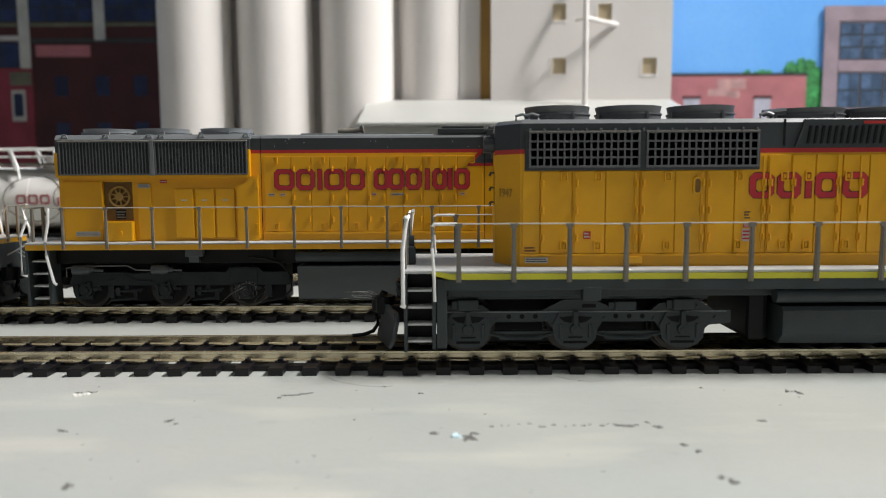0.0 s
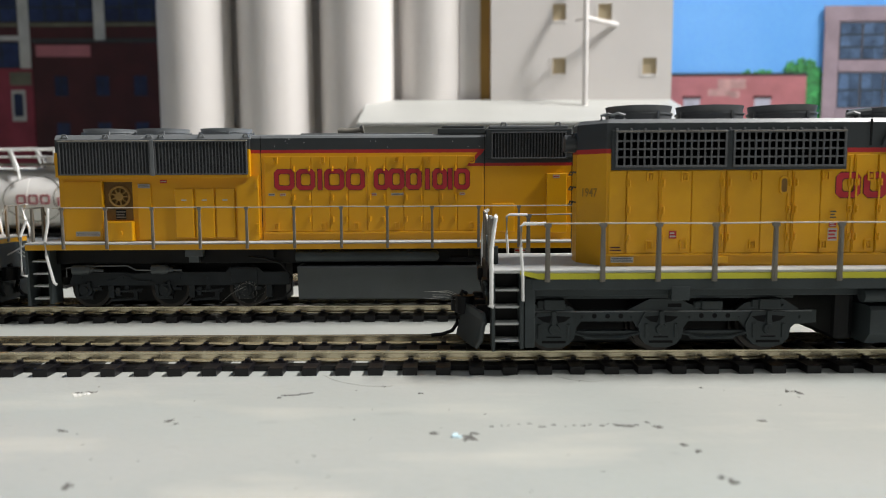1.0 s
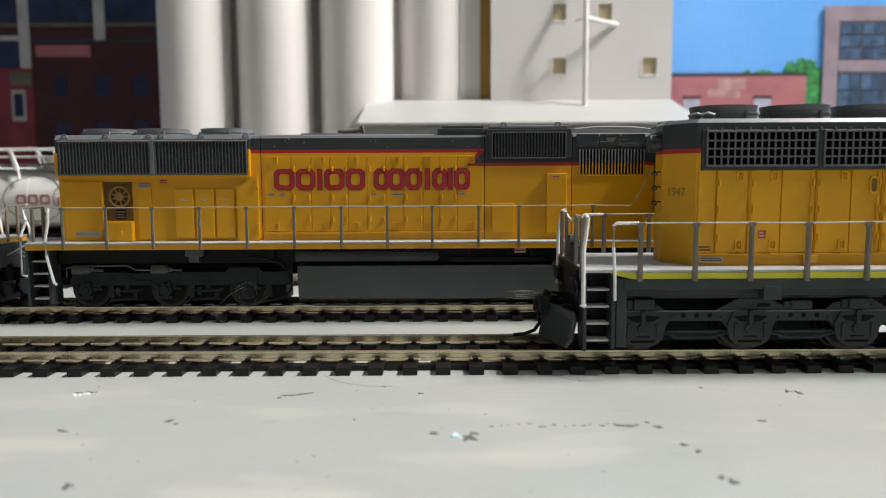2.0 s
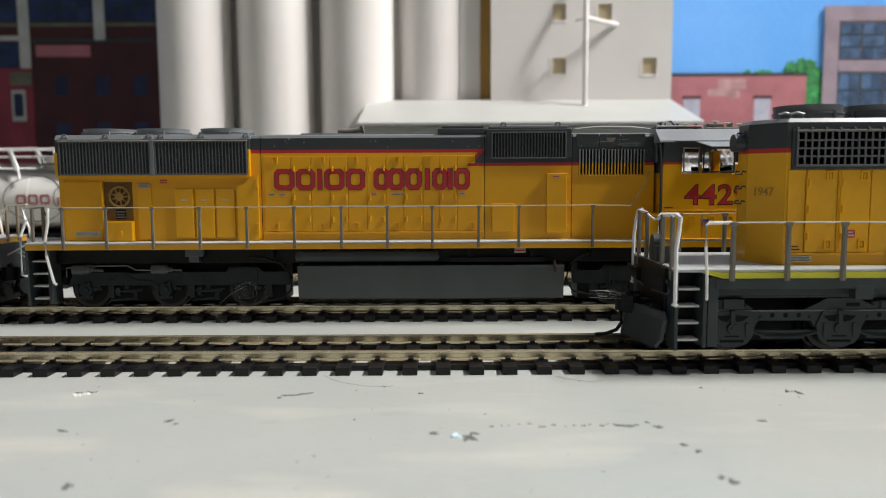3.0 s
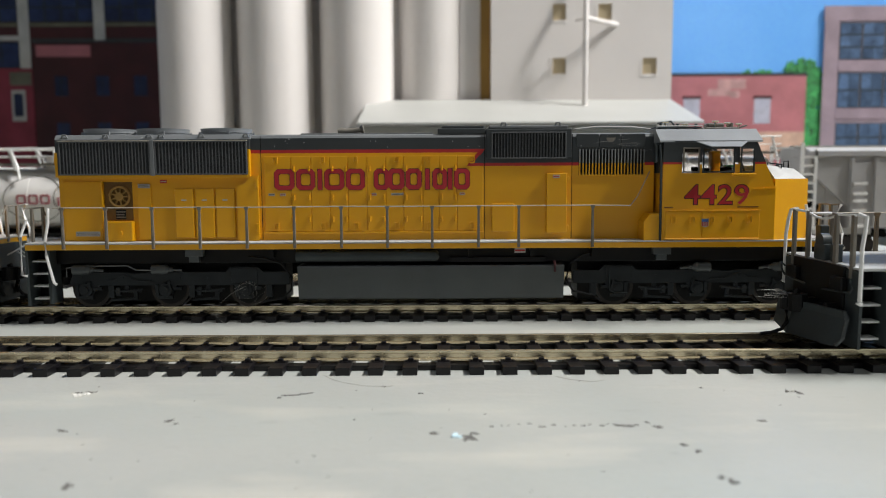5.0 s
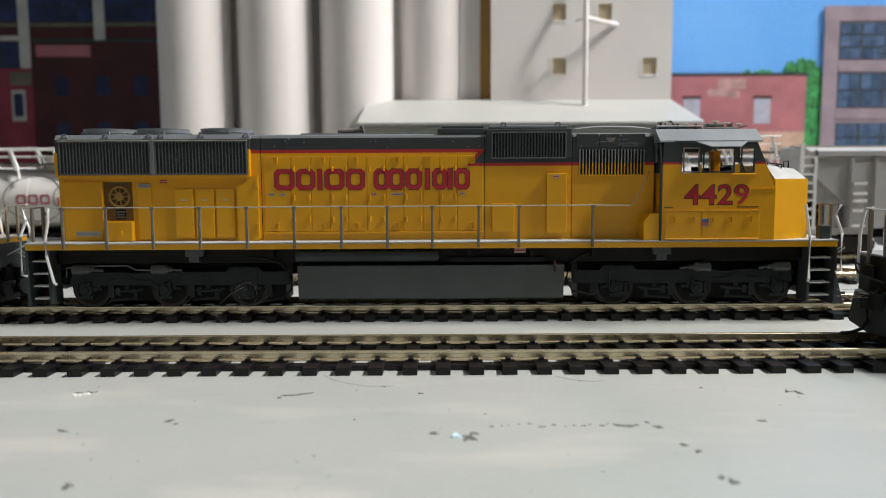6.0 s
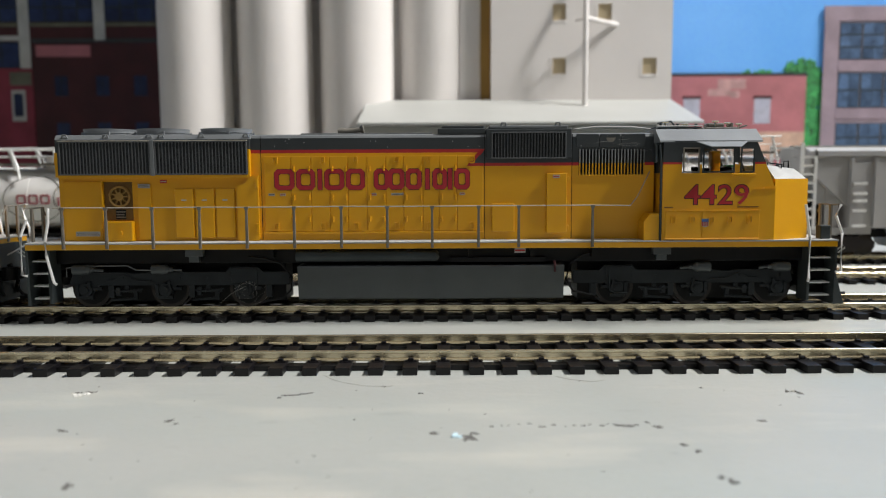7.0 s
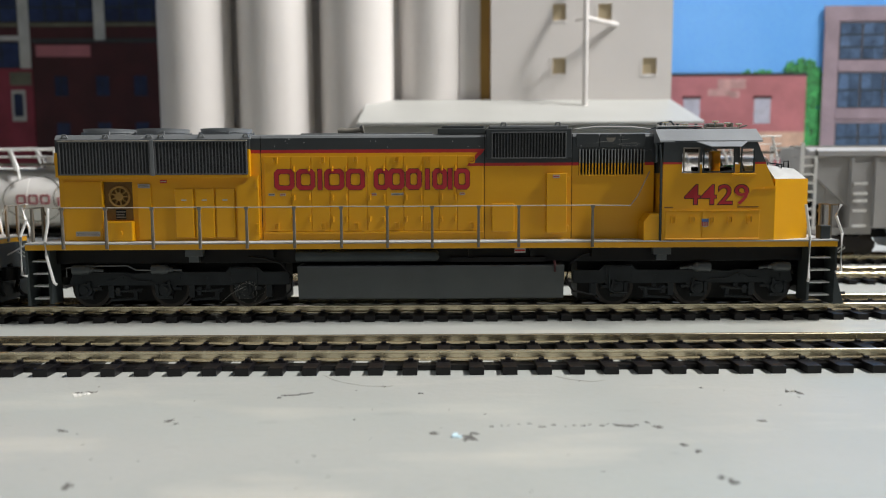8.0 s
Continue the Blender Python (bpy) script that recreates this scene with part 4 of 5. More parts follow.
    # nose
    nose = part("nose", nose_body(), YELLOW, t, "bright yellow chamfered nose")
    part("nose_top", nose_top(), DECK, nose, "pale grey nose top")
    part("nose_ledge", box(B(), 89.6, 95.9, -17.65, -17.25, 38.7, 39.0), YELLOW, nose)
    bm = B()
    tube(bm, [(95.5, -12, 45.6), (95.4, -12.2, 46.3), (99.5, -12.2, 45.8), (99.6, -12, 44.6)], 0.2, 5)
    tube(bm, [(102.2, -8, 44.6), (102.0, -8, 46.6), (103.4, -8, 46.9), (103.6, -8, 44.2)], 0.22, 5)
    part("nose_grab", bm, BLACK, nose)
    part("bell", cyl(B(), (100.2, -9, 45.0), (101.0, -9, 45.9), 1.2, 12, 0.4), BLACK, nose, smooth=True)
    decal(t, 101.2, 102.8, 39.8, 40.6, -12.35, DECAL_W, STRIPE, 1)
    # roof gear on the cab
    bm = B()
    box(bm, 62.5, 76.5, -10, -6, 56.6, 57.0, 0.1)
    for x in (65, 70, 75.5):
        cyl(bm, (x, -8, 56.1), (x, -8, 58.0), 0.5, 8)
    tube(bm, [(64, -8, 58.2), (68, -8, 58.8), (69, -8, 57.6)], 0.3, 6)
    part("roof_antenna", bm, FRAME, cab)
    bm = B()
    box(bm, 78, 88, -9, -3, 56.2, 57.0, 0.3)
    box(bm, 79, 84, -8, -4, 57.0, 58.2, 0.4)
    cyl(bm, (86.5, -6, 57), (86.5, -6, 58.3), 0.9, 10)
    tube(bm, [(88, -6, 56.6), (91.5, -6, 57.6)], 0.25, 5)
    part("roof_aerial_box", bm, WIRE, cab)
    for x, y, h in ((66.0, -9, 2.2), (71.8, -9, 1.6), (81.0, -8.6, 2.4), (84.6, -8.6, 1.9), (88.4, -7.5, 1.7)):
        bm = cyl(B(), (x, y, 56.2), (x, y, 56.2 + h), 0.28, 8)
        cyl(bm, (x - 0.9, y, 56.2 + h), (x + 0.9, y, 56.2 + h), 0.3, 8)
        part("aerial_stub", bm, RAIL, cab, "small bright metal fitting")
    part("roof_grab", tube(B(), [(63, -10.5, 56.3), (63.2, -10.5, 57.2), (76.5, -10.5, 57.3), (76.8, -10.5, 56.3)], 0.2, 6), DECK, cab)
    bm = B()
    tube(bm, [(39.5, -8, 56.6), (46, -8, 57.3), (56, -8, 57.2), (62, -8, 56.5)], 0.3, 6)
    part("roof_conduit", bm, DECK, t)
    bm = B()
    for k in range(11):
        a, r = random.uniform(0, 6.3), random.uniform(1.0, 4.8)
        tube(bm, [(-57.6 + r * math.cos(a + q * 0.42) * (1 + 0.12 * q) + random.uniform(-.5, .5), -15.0 - 0.3 * q, 9.8 + r * math.sin(a + q * 0.42) + random.uniform(-.7, .7)) for q in range(5)], 0.014, 4)
    tube(bm, [(-58, -15.5, 11), (-62, -16.2, 9), (-65.5, -17, 6), (-66.5, -17.5, 2.5), (-64, -18, 0.4)], 0.03, 4)
    part("fluff", bm, FLUFF, t, "pale fibres tangled on a wheel", kind="stuff")
    # handrails
    posts = [-109.8, -97.2, -83.8, -70.2, -56.6, -42.9, -29.3, -16.0, -3.1, 10.3, 21.9, 43.2]
    handrail(t, posts, 22.3, 34.3, -17.7, -112.5, 54.0, 0.4)
    part("rail_end", tube(B(), [(54.0, -17.7, 34.2), (56.2, -17.3, 37.0), (59.6, -16.8, 44.0)], 0.14, 6), WIRE, t)
    handrail(t, posts, 22.3, 34.3, 17.7, -112.5, 54.0, 0.4)
    # ends
    for s, x_in, x_out in ((-1, -114.2, -121.4), (1, 106.0, 114.6)):
        end_steps(t, x_in, x_out, 22.4, 17.2)
        part("pilot", box(B(), *sorted((x_out - s * 0.9, x_out + s * 0.3)), -11, 11, 8.5, 22.2, 0.3), FRAME, t)
        coupler(t, x_out, s)
        for q in (-1, 1):
            y = q * 17.6
            if s > 0:
                white_grab(t, [(104.6, y, 34.2), (105.4, y, 29.5), (106.2, y, 24.5), (106.3, y, 13.0), (106.0, y, 11.8)])
            else:
                white_grab(t, [(x_in - s * 0.4, y, 34.2), (x_in - s * 0.2, y, 30.0), (x_in + s * 1.0, y, 24.6), (x_in + s * 0.8, y, 20.5), (x_in - s * 1.0, y, 12.6), (x_in - s * 1.8, y, 12.0)])
            white_grab(t, [(x_out + s * 0.3, y * 0.98, 34.2), (x_out - s * 1.2, y, 31.0), (x_out + s * 0.8, y, 26.0), (x_out + s * 0.9, y, 14.8), (x_out - s * 0.6, y, 14.6)])
            for yy in (12.5, 6.5):
                part("end_post", box(B(), x_out - s * 0.1 - 0.35, x_out - s * 0.1 + 0.35, q * yy - 0.5, q * yy + 0.5, 22.5, 34.2, 0.1), WIRE, t)
            part("end_rail", tube(B(), [(x_out, q * 17.2, 34.2), (x_out, q * 12.5, 34.0), (x_out, q * 6.5, 34.0), (x_out, q * 4.5, 31.5)], 0.25, 6), WIRE, t)
            part("lift_lever", tube(B(), [(x_out + s * 1.0, q * 15.5, 20.0), (x_out + s * 2.8, q * 15.8, 21.5), (x_out + s * 2.2, q * 16, 22.3), (x_out + s * 0.8, q * 15, 20.8), (x_out + s * 1.0, q * 4, 18.5)], 0.24, 6), DECK, t)
    part("plow", prism(B(), [(114.8, 4.8), (114.8, 13), (115.8, 13), (118.2, 4.8)], "y", -15, 15), FRAME, t, "grey plow blade")
    bm = B()
    box(bm, 110.5, 113.5, -15, -12, 24, 28, 0.3)
    part("end_locker", bm, FRAME, t)
    return t


def nose_body():
    bm = B()
    lo = [(95.8, -17.3), (108.6, -10.6), (110.0, -6), (110.0, 6), (108.6, 10.6), (95.8, 17.3)]
    hi = [(95.8, -17.0, 41.6), (108.4, -10.4, 41.6), (109.6, -6, 41.6), (109.6, 6, 41.6), (108.4, 10.4, 41.6), (95.8, 17.0, 41.6)]
    a = [bm.verts.new((x, y, 24.05)) for x, y in lo]
    b = [bm.verts.new(p) for p in hi]
    k = len(a)
    fs = [bm.faces.new(a), bm.faces.new(b)] + [bm.faces.new((a[i], a[(i + 1) % k], b[(i + 1) % k], b[i])) for i in range(k)]
    bmesh.ops.recalc_face_normals(bm, faces=fs)
    return bm


def nose_top():
    bm = B()
    a = [bm.verts.new(p) for p in ((95.8, -16.6, 41.6), (108.1, -10.1, 41.6), (109.3, -6, 41.6), (109.3, 6, 41.6), (108.1, 10.1, 41.6), (95.8, 16.6, 41.6))]
    b = [bm.verts.new(p) for p in ((94.0, -14.5, 45.6), (104.6, -9.2, 44.6), (105.6, -5, 44.4), (105.6, 5, 44.4), (104.6, 9.2, 44.6), (94.0, 14.5, 45.6))]
    k = len(a)
    fs = [bm.faces.new(a), bm.faces.new(b)] + [bm.faces.new((a[i], a[(i + 1) % k], b[(i + 1) % k], b[i])) for i in range(k)]
    bmesh.ops.recalc_face_normals(bm, faces=fs)
    return bm


# ---- the moving locomotive ----


def loco_b():
    t = thing("diesel_locomotive", 0, 172, 0, "yellow model diesel locomotive with a lime stripe on the near track", "locomotive", "model locomotives")
    L = 205.0
    part("frame", box(B(), 1.0, L, -14.0, 14.0, 17.0, 20.9, 0.2), FRAME, t, "grey underframe")
    sill = part("side_sill", box(B(), 0.0, L, -17.4, 17.4, 18.9, 21.2, 0.15), FRAME, t, "grey side sill")
    part("sill_stripe", prism(B(), [(-2.4, 23.0), (-2.4, 22.2), (1.6, 21.2), (L, 21.2), (L, 22.45), (1.6, 22.45)], "y", -17.45, 17.45), LIME, sill, "lime yellow stripe")
    part("walkway", box(B(), -8.3, L + 6, -17.3, 17.3, 22.5, 23.1, 0.12), DECK, sill, "pale grey walkway")
    for x in (29.6, 162.0):
        part("jacking_pad", box(B(), x, x + 3.8, -17.6, -15.0, 16.6, 19.6, 0.15), FRAME, t)
    # hood with its chamfered rear end
    plan = [(16.8, -11), (11.9, -2.8), (11.9, 2.8), (16.8, 11), (152, 11), (152, -11)]
    hood = part("hood", prism(B(), plan, "z", 23.1, 47.7), YELLOW_B, t, "yellow hood with many doors")
    part("hood_stripe", prism(B(), plan, "z", 47.7, 48.7), STRIPE, hood, "dark red stripe")
    part("hood_top", prism(B(), plan, "z", 48.7, 54.2), GREY, hood, "dark grey hood top")
    bm = B()
    b0 = [bm.verts.new((x, y, 54.2)) for x, y in plan]
    b1 = [bm.verts.new((x + (0.8 if x < 20 else -0.8), y * 0.93, 55.1)) for x, y in plan]
    fs = [bm.faces.new(b0), bm.faces.new(b1)] + [bm.faces.new((b0[i], b0[(i + 1) % 6], b1[(i + 1) % 6], b1[i])) for i in range(6)]
    bmesh.ops.recalc_face_normals(bm, faces=fs)
    roof = part("hood_roof", bm, ROOF, hood, "grey hood roof")
    # radiator grilles
    rad = part("radiator_housing", box(B(), 17.8, 68.6, -11.5, 11.5, 44.1, 52.7, 0.15), GREY, t, "dark grey radiator frame")
    grille_bars(rad, 18.6, 42.6, 44.7, 52.5, -11.55, 16, SLAT, "radiator_grille", "coarse square-meshed radiator grille", rows=4, frame_w=0.45)
    grille_bars(rad, 43.9, 68.2, 44.7, 52.5, -11.55, 16, SLAT, "radiator_grille", "coarse square-meshed radiator grille", rows=4, frame_w=0.45)
    # paler strips paint the highlight on the upper grille edges
    for a, b in ((18.6, 42.6), (43.9, 68.2)):
        part("grille_lip", box(B(), a, b, -12.0, -11.5, 52.25, 52.5, 0.06), WIRE, rad, "bright strip for light caught on the upper edge")
    for k in range(17):
        x = 18.8 + 3.05 * k
        part("rivet", box(B(), x - 0.25, x + 0.25, -11.9, -11.4, 52.5, 53.1, 0.08), SLAT, rad)
    for x in (26.3, 42.6, 59.2):
        fan(t, x, 54.9, 58.4, 7.6, SLAT)
    for x in (83.5, 100.0, 116.5):
        fan(t, x, 54.9, 57.7, 8.2, SLAT)
    for x, y in ((17.6, -8.0), (70.5, -9.5), (19.5, -9.4)):
        part("lifting_eye", tube(B(), [(x - 1.4, y, 55.0), (x - 1.5, y, 56.0), (x, y, 56.4), (x + 1.4, y, 56.0), (x + 1.3, y, 55.0)], 0.35, 6), ROOF, hood)
    bm = B()
    cyl(bm, (72.6, -7, 55), (72.6, -7, 56.6), 0.5, 8)
    tube(bm, [(70.6, -7, 56.4), (75.6, -7, 56.9)], 0.75, 8)
    part("air_horn", bm, GREY, t)
    # dynamic brake blister with louvres
    blister = part("brake_blister", prism(B(), [(76.0, 49.0), (78.0, 54.8), (135.0, 54.8), (137.0, 49.0)], "y", -11.5, 11.5), GREY, t, "dark grey brake blister")
    bm = B()
    for k in range(40):
        x = 78.4 + 1.42 * k
        prism(bm, [(x, 49.6), (x + 0.5, 49.6), (x + 1.0, 53.4), (x + 0.5, 53.4)], "y", -11.8, -11.45)
    part("louvres", bm, BLACK, blister)
    part("stripe_bar", box(B(), 90.5, 95.5, -11.62, -11.5, 53.8, 54.4), STRIPE, blister)
    part("hood_seam", box(B(), 73.6, 74.0, -11.15, -10.9, 49.2, 54.9), DARK, hood)
    # doors
    edges = [17.2, 21.2, 28.1, 35.3, 42.7, 50.4, 57.0, 63.3, 70.3, 75.5, 80.8, 86.6, 92.4, 99.2, 106.0, 113.0, 120.0, 127.0, 134.0, 142.0, 150.5]
    hinges = [21.6, 29.0, 41.9, 43.4, 56.3, 57.8, 69.6, 71.0, 76.0, 85.7, 90.6, 98.4, 107.0, 119.4, 128.0, 141.2]
    latches = [26.3, 33.7, 48.8, 64.3, 74.0, 79.2, 87.8, 103.0, 110.0, 124.0, 137.5]
    for n, (a, b) in enumerate(zip(edges, edges[1:])):
        top = 44.0 if b < 69 else 47.3
        d = part("hood_door", box(B(), a + 0.12, b - 0.12, -11.3, -11, 26.0, top, 0.12), YELLOW_B, hood)
        for lx in [u for u in latches if a < u <= b]:
            for z in (42.7, 27.8):
                latch_on(d, lx, -11.3, z, YELLOW_B)
        for hx in [u for u in hinges if a < u <= b]:
            part("hinge_strip", box(B(), hx - 0.3, hx + 0.1, -11.55, -11.28, 26.6, top - 0.4), YELLOW_B, d)
            for z in (41.3, 35.5, 29.5):
                hinge_on(d, hx, -11.5, z, YELLOW_B)
    part("kick_strip", box(B(), 16.9, 152, -11.5, -11, 25.4, 25.9, 0.1), YELLOW_B, hood)
    ov = part("inspection_port", prism(B(), [(55.2 + 0.95 * math.cos(a), 40.7 + (1.0 if math.sin(a) > 0 else -1.0) + 0.95 * math.sin(a)) for a in [2 * math.pi * (k + 0.5) / 20 for k in range(20)]], "y", -11.7, -11.2), YELLOW_B, hood, "oval port rim")
    # brown plate stands in for the dark hollow of the port
    part("port_glass", prism(B(), [(55.2 + 0.6 * math.cos(a), 40.7 + (0.9 if math.sin(a) > 0 else -0.9) + 0.6 * math.sin(a)) for a in [2 * math.pi * (k + 0.5) / 20 for k in range(20)]], "y", -11.74, -11.7), RECESS, ov)
    part("drain_box", box(B(), 40.4, 43.4, -12.0, -11, 23.8, 25.4, 0.15), YELLOW_B, hood)
    spans = [(66.4, 71.9), (72.4, 77.7), (78.6, 79.9), (80.6, 86.0), (86.6, 92.2), (96.5, 101.5), (101.8, 107.2), (107.8, 113.0), (114.0, 115.4), (116.6, 121.0), (122.0, 123.4), (124.6, 129.6)]
    letters(hood, spans, 37.8, 43.5, -11.36, 1.55)
    decal(t, 17.9, 22.9, 24.0, 25.2, -11.55, DECAL_W, GREY, 2)
    for x0, x1, z0, z1, c, b in ((17.6, 20.4, 26.2, 27.8, YELLOW_B, MAROON), (30.6, 32.2, 29.2, 30.9, STRIPE, DECAL_W), (65.4, 66.9, 31.6, 32.6, STRIPE, DECAL_W), (65.2, 67.2, 28.6, 31.3, DECAL_W, STRIPE), (65.4, 67.0, 33.2, 35.4, YELLOW_B, GREY)):
        decal(t, x0, x1, z0, z1, -11.4, c, b, 2 if z1 - z0 < 2 else 3)
    # rear end: chamfer, number, headlight, grabs
    m = Matrix.Translation((0.01435, -0.0069, 0.0394)) @ Matrix.Rotation(math.atan2(-8.2, 4.9), 4, "Z") @ Matrix.Translation((0, -0.00012, 0))
    digits(t, "1947", -3.2, 0, -1.1, 2.7, OCHRE, m, 0.95, 0.02)
    part("headlight", cyl(B(), (12.0, 0, 50.2), (9.4, 0, 50.2), 2.0, 20), GREY, t, smooth=True)
    for z in (52.4, 43.6, 40.2, 36.8):
        part("end_grab", tube(B(), [(12.0, 1.8, z), (11.2, 1.8, z + 0.2), (10.9, 1.8, z - 0.5), (10.9, -1.8, z - 0.5), (11.2, -1.8, z + 0.2), (12.0, -1.8, z)], 0.2, 6), GREY, t, "dark hooked grab iron")
    # cab and short nose, ahead
    cab = part("cab", prism(B(), [(152, 23.1), (182, 23.1), (182, 45), (179, 53.0), (152, 53.0)], "y", -17.0, 17.0), YELLOW_B, t, "yellow cab")
    part("cab_roof", prism(B(), [(-17.2, 53.0), (-12, 56.2), (12, 56.2), (17.2, 53.0)], "x", 151.5, 180), GREY, cab)
    for a, b in ((156, 162), (165, 175)):
        part("window_pane", box(B(), a, b, -17.15, -16.9, 44.5, 50.5, 0.1), DARK, cab)
    part("short_nose", box(B(), 182, 196, -11, 11, 23.1, 44, 0.8), YELLOW_B, t)
    # tank, reservoirs, trucks
    tank = part("fuel_tank", prism(B(), [(-15.8, 14.9), (-16.6, 14.0), (-16.6, 9.0), (-14.5, 6.6), (14.5, 6.6), (16.6, 9.0), (16.6, 14.0), (15.8, 14.9)], "x", 72.5, 128), FRAME, t, "grey fuel tank")
    part("tank_end", cyl(B(), (69.5, 0, 12.6), (72.5, 0, 12.6), 6.8, 24, 7.6), BLACK, tank, smooth=True)
    for y in (-15.4, 15.4):
        bm = cyl(B(), (71.0, y, 17.3), (128, y, 17.3), 1.65, 20)
        part("air_reservoir", bm, FRAME, t, smooth=True)
    for x in (85, 98, 112):
        part("reservoir_strap", box(B(), x - 1.6, x + 1.6, -16.4, -14, 18.4, 19.2), BLACK, t)
    part("tank_bulkhead", box(B(), 66.5, 71, -13, 13, 6.8, 19, 1.2), BLACK, t)
    truck_b(t, 28.8)
    truck_b(t, 170.0)
    # handrails
    posts = [3.3, 14.9, 26.6, 38.5, 51.1, 64.8, 78.6, 92.3, 106.0, 119.7, 133.4, 147.0]
    handrail(t, posts, 20.7, 33.0, -17.7, 1.0, 150)
    handrail(t, posts, 20.7, 33.0, 17.7, 1.0, 150)
    # rear end platform
    end_steps(t, -1.6, -8.4, 22.6, 17.2)
    part("frame_end", box(B(), -1.4, 0.8, -17.2, 17.2, 6.4, 21.4, 0.2), FRAME, t, "grey step side plate")
    end_steps(t, L - 1, L + 6, 22.6, 17.2)
    part("pilot_beam", box(B(), -9.0, -8.0, -11.5, 11.5, 12.0, 22.8, 0.25), BLACK, t)
    bm = B()
    box(bm, -8.8, -6.6, -2.6, 2.6, 23.0, 27.0, 0.6)
    cyl(bm, (-8.7, 0, 27.4), (-6.7, 0, 27.4), 1.9, 18)
    part("end_light_housing", bm, FRAME, t, "dark end light housing", smooth=True)
    part("end_lamp_box", box(B(), -8.4, -6.2, -6.0, -4.2, 23.1, 27.2, 0.3), FRAME, t)
    for q in (-1, 1):
        y = q * 17.4
        white_grab(t, [(-7.4, y * 0.8, 34.4), (-7.6, y * 0.97, 34.0), (-8.0, y, 31.5), (-8.5, y, 27.5), (-8.5, y, 16.0), (-9.0, y, 15.8), (-8.0, y, 15.4)], 0.45)
        white_grab(t, [(3.0, y, 33.0), (-1.7, y, 33.0), (-2.3, y, 32.5), (-2.3, y, 28.0), (-1.9, y, 22.0), (-1.8, y, 16.6)], 0.34)
        for yy in (13.4, 6.4):
            part("end_post", box(B(), -8.6, -7.8, q * yy - 0.6, q * yy + 0.6, 20.5, 34.2, 0.12), WIRE, t)
        part("end_rail", tube(B(), [(-8.2, q * 14, 34.2), (-8.2, q * 6.4, 34.0)], 0.3, 6), WHITE, t, "white end rail")
        part("buffer_block", box(B(), -10.2, -8.8, *sorted((q * 8.0, q * 13.0)), 17.5, 20.5, 0.3), BLACK, t)
        part("lift_lever", tube(B(), [(-9.4, q * 15.0, 19.8), (-10.0, q * 16.2, 20.6), (-9.6, q * 16.6, 18.8), (-9.4, q * 15.2, 17.6), (-9.6, q * 4, 16.8)], 0.26, 6), FRAME, t)
    part("end_chain", tube(B(), [(-8.2, -6.4, 33.8), (-8.2, -3, 33.0), (-8.2, 0, 32.7), (-8.2, 3, 33.0), (-8.2, 6.4, 33.8)], 0.28, 6), WHITE, t)
    coupler(t, -9.4, -1)
    bm = B()
    for q in (-1, 1):
        prism(bm, [(0, 4.4), (q * 13.8, 4.4), (q * 15.6, 6.0), (q * 15.6, 10.6), (q * 14.6, 12.2), (q * 3.2, 12.2), (q * 3.2, 10.8), (0, 10.8)], "x", -0.5, 0.5)
    for v in bm.verts:
        v.co.x += -9.9 - 3.9 * (1 - abs(v.co.y) / 15.6) - 1.4 * max(0.0, (9.0 - v.co.z) / 4.6)
        v.co.z += 1.4
    part("plow", bm, FRAME, t, "grey plow blade")
    for q in (-1, 1):
        part("plow_edge", tube(B(), [(-11.6, q * 14.6, 6.0), (-10.7, q * 15.7, 8.0), (-10.1, q * 15.7, 11.8), (-10.1, q * 14.8, 13.5)], 0.4, 8), TANKG, t, "rolled grey plow edge", smooth=True)
        part("plow_bracket", box(B(), -11.4, -8.6, q * 9 - 0.8, q * 9 + 0.8, 10.6, 14.4, 0.2), BLACK, t)
    bm = B()
    for k in range(9):
        a = random.uniform(-0.6, 0.9)
        y = random.uniform(-1.5, 1.0)
        ln = random.uniform(4, 9)
        tube(bm, [(-14, y, 14 + random.uniform(-1, 1)), (-15 - ln * 0.5, y + 0.3, 14.8 + a * 1.6), (-15 - ln, y, 15 + a * 1.2)], 0.03, 4)
    part("fluff", bm, FLUFF, t, "pale fibres caught on the coupler", kind="stuff")
    return t


# ---- grain elevator and backdrop ----


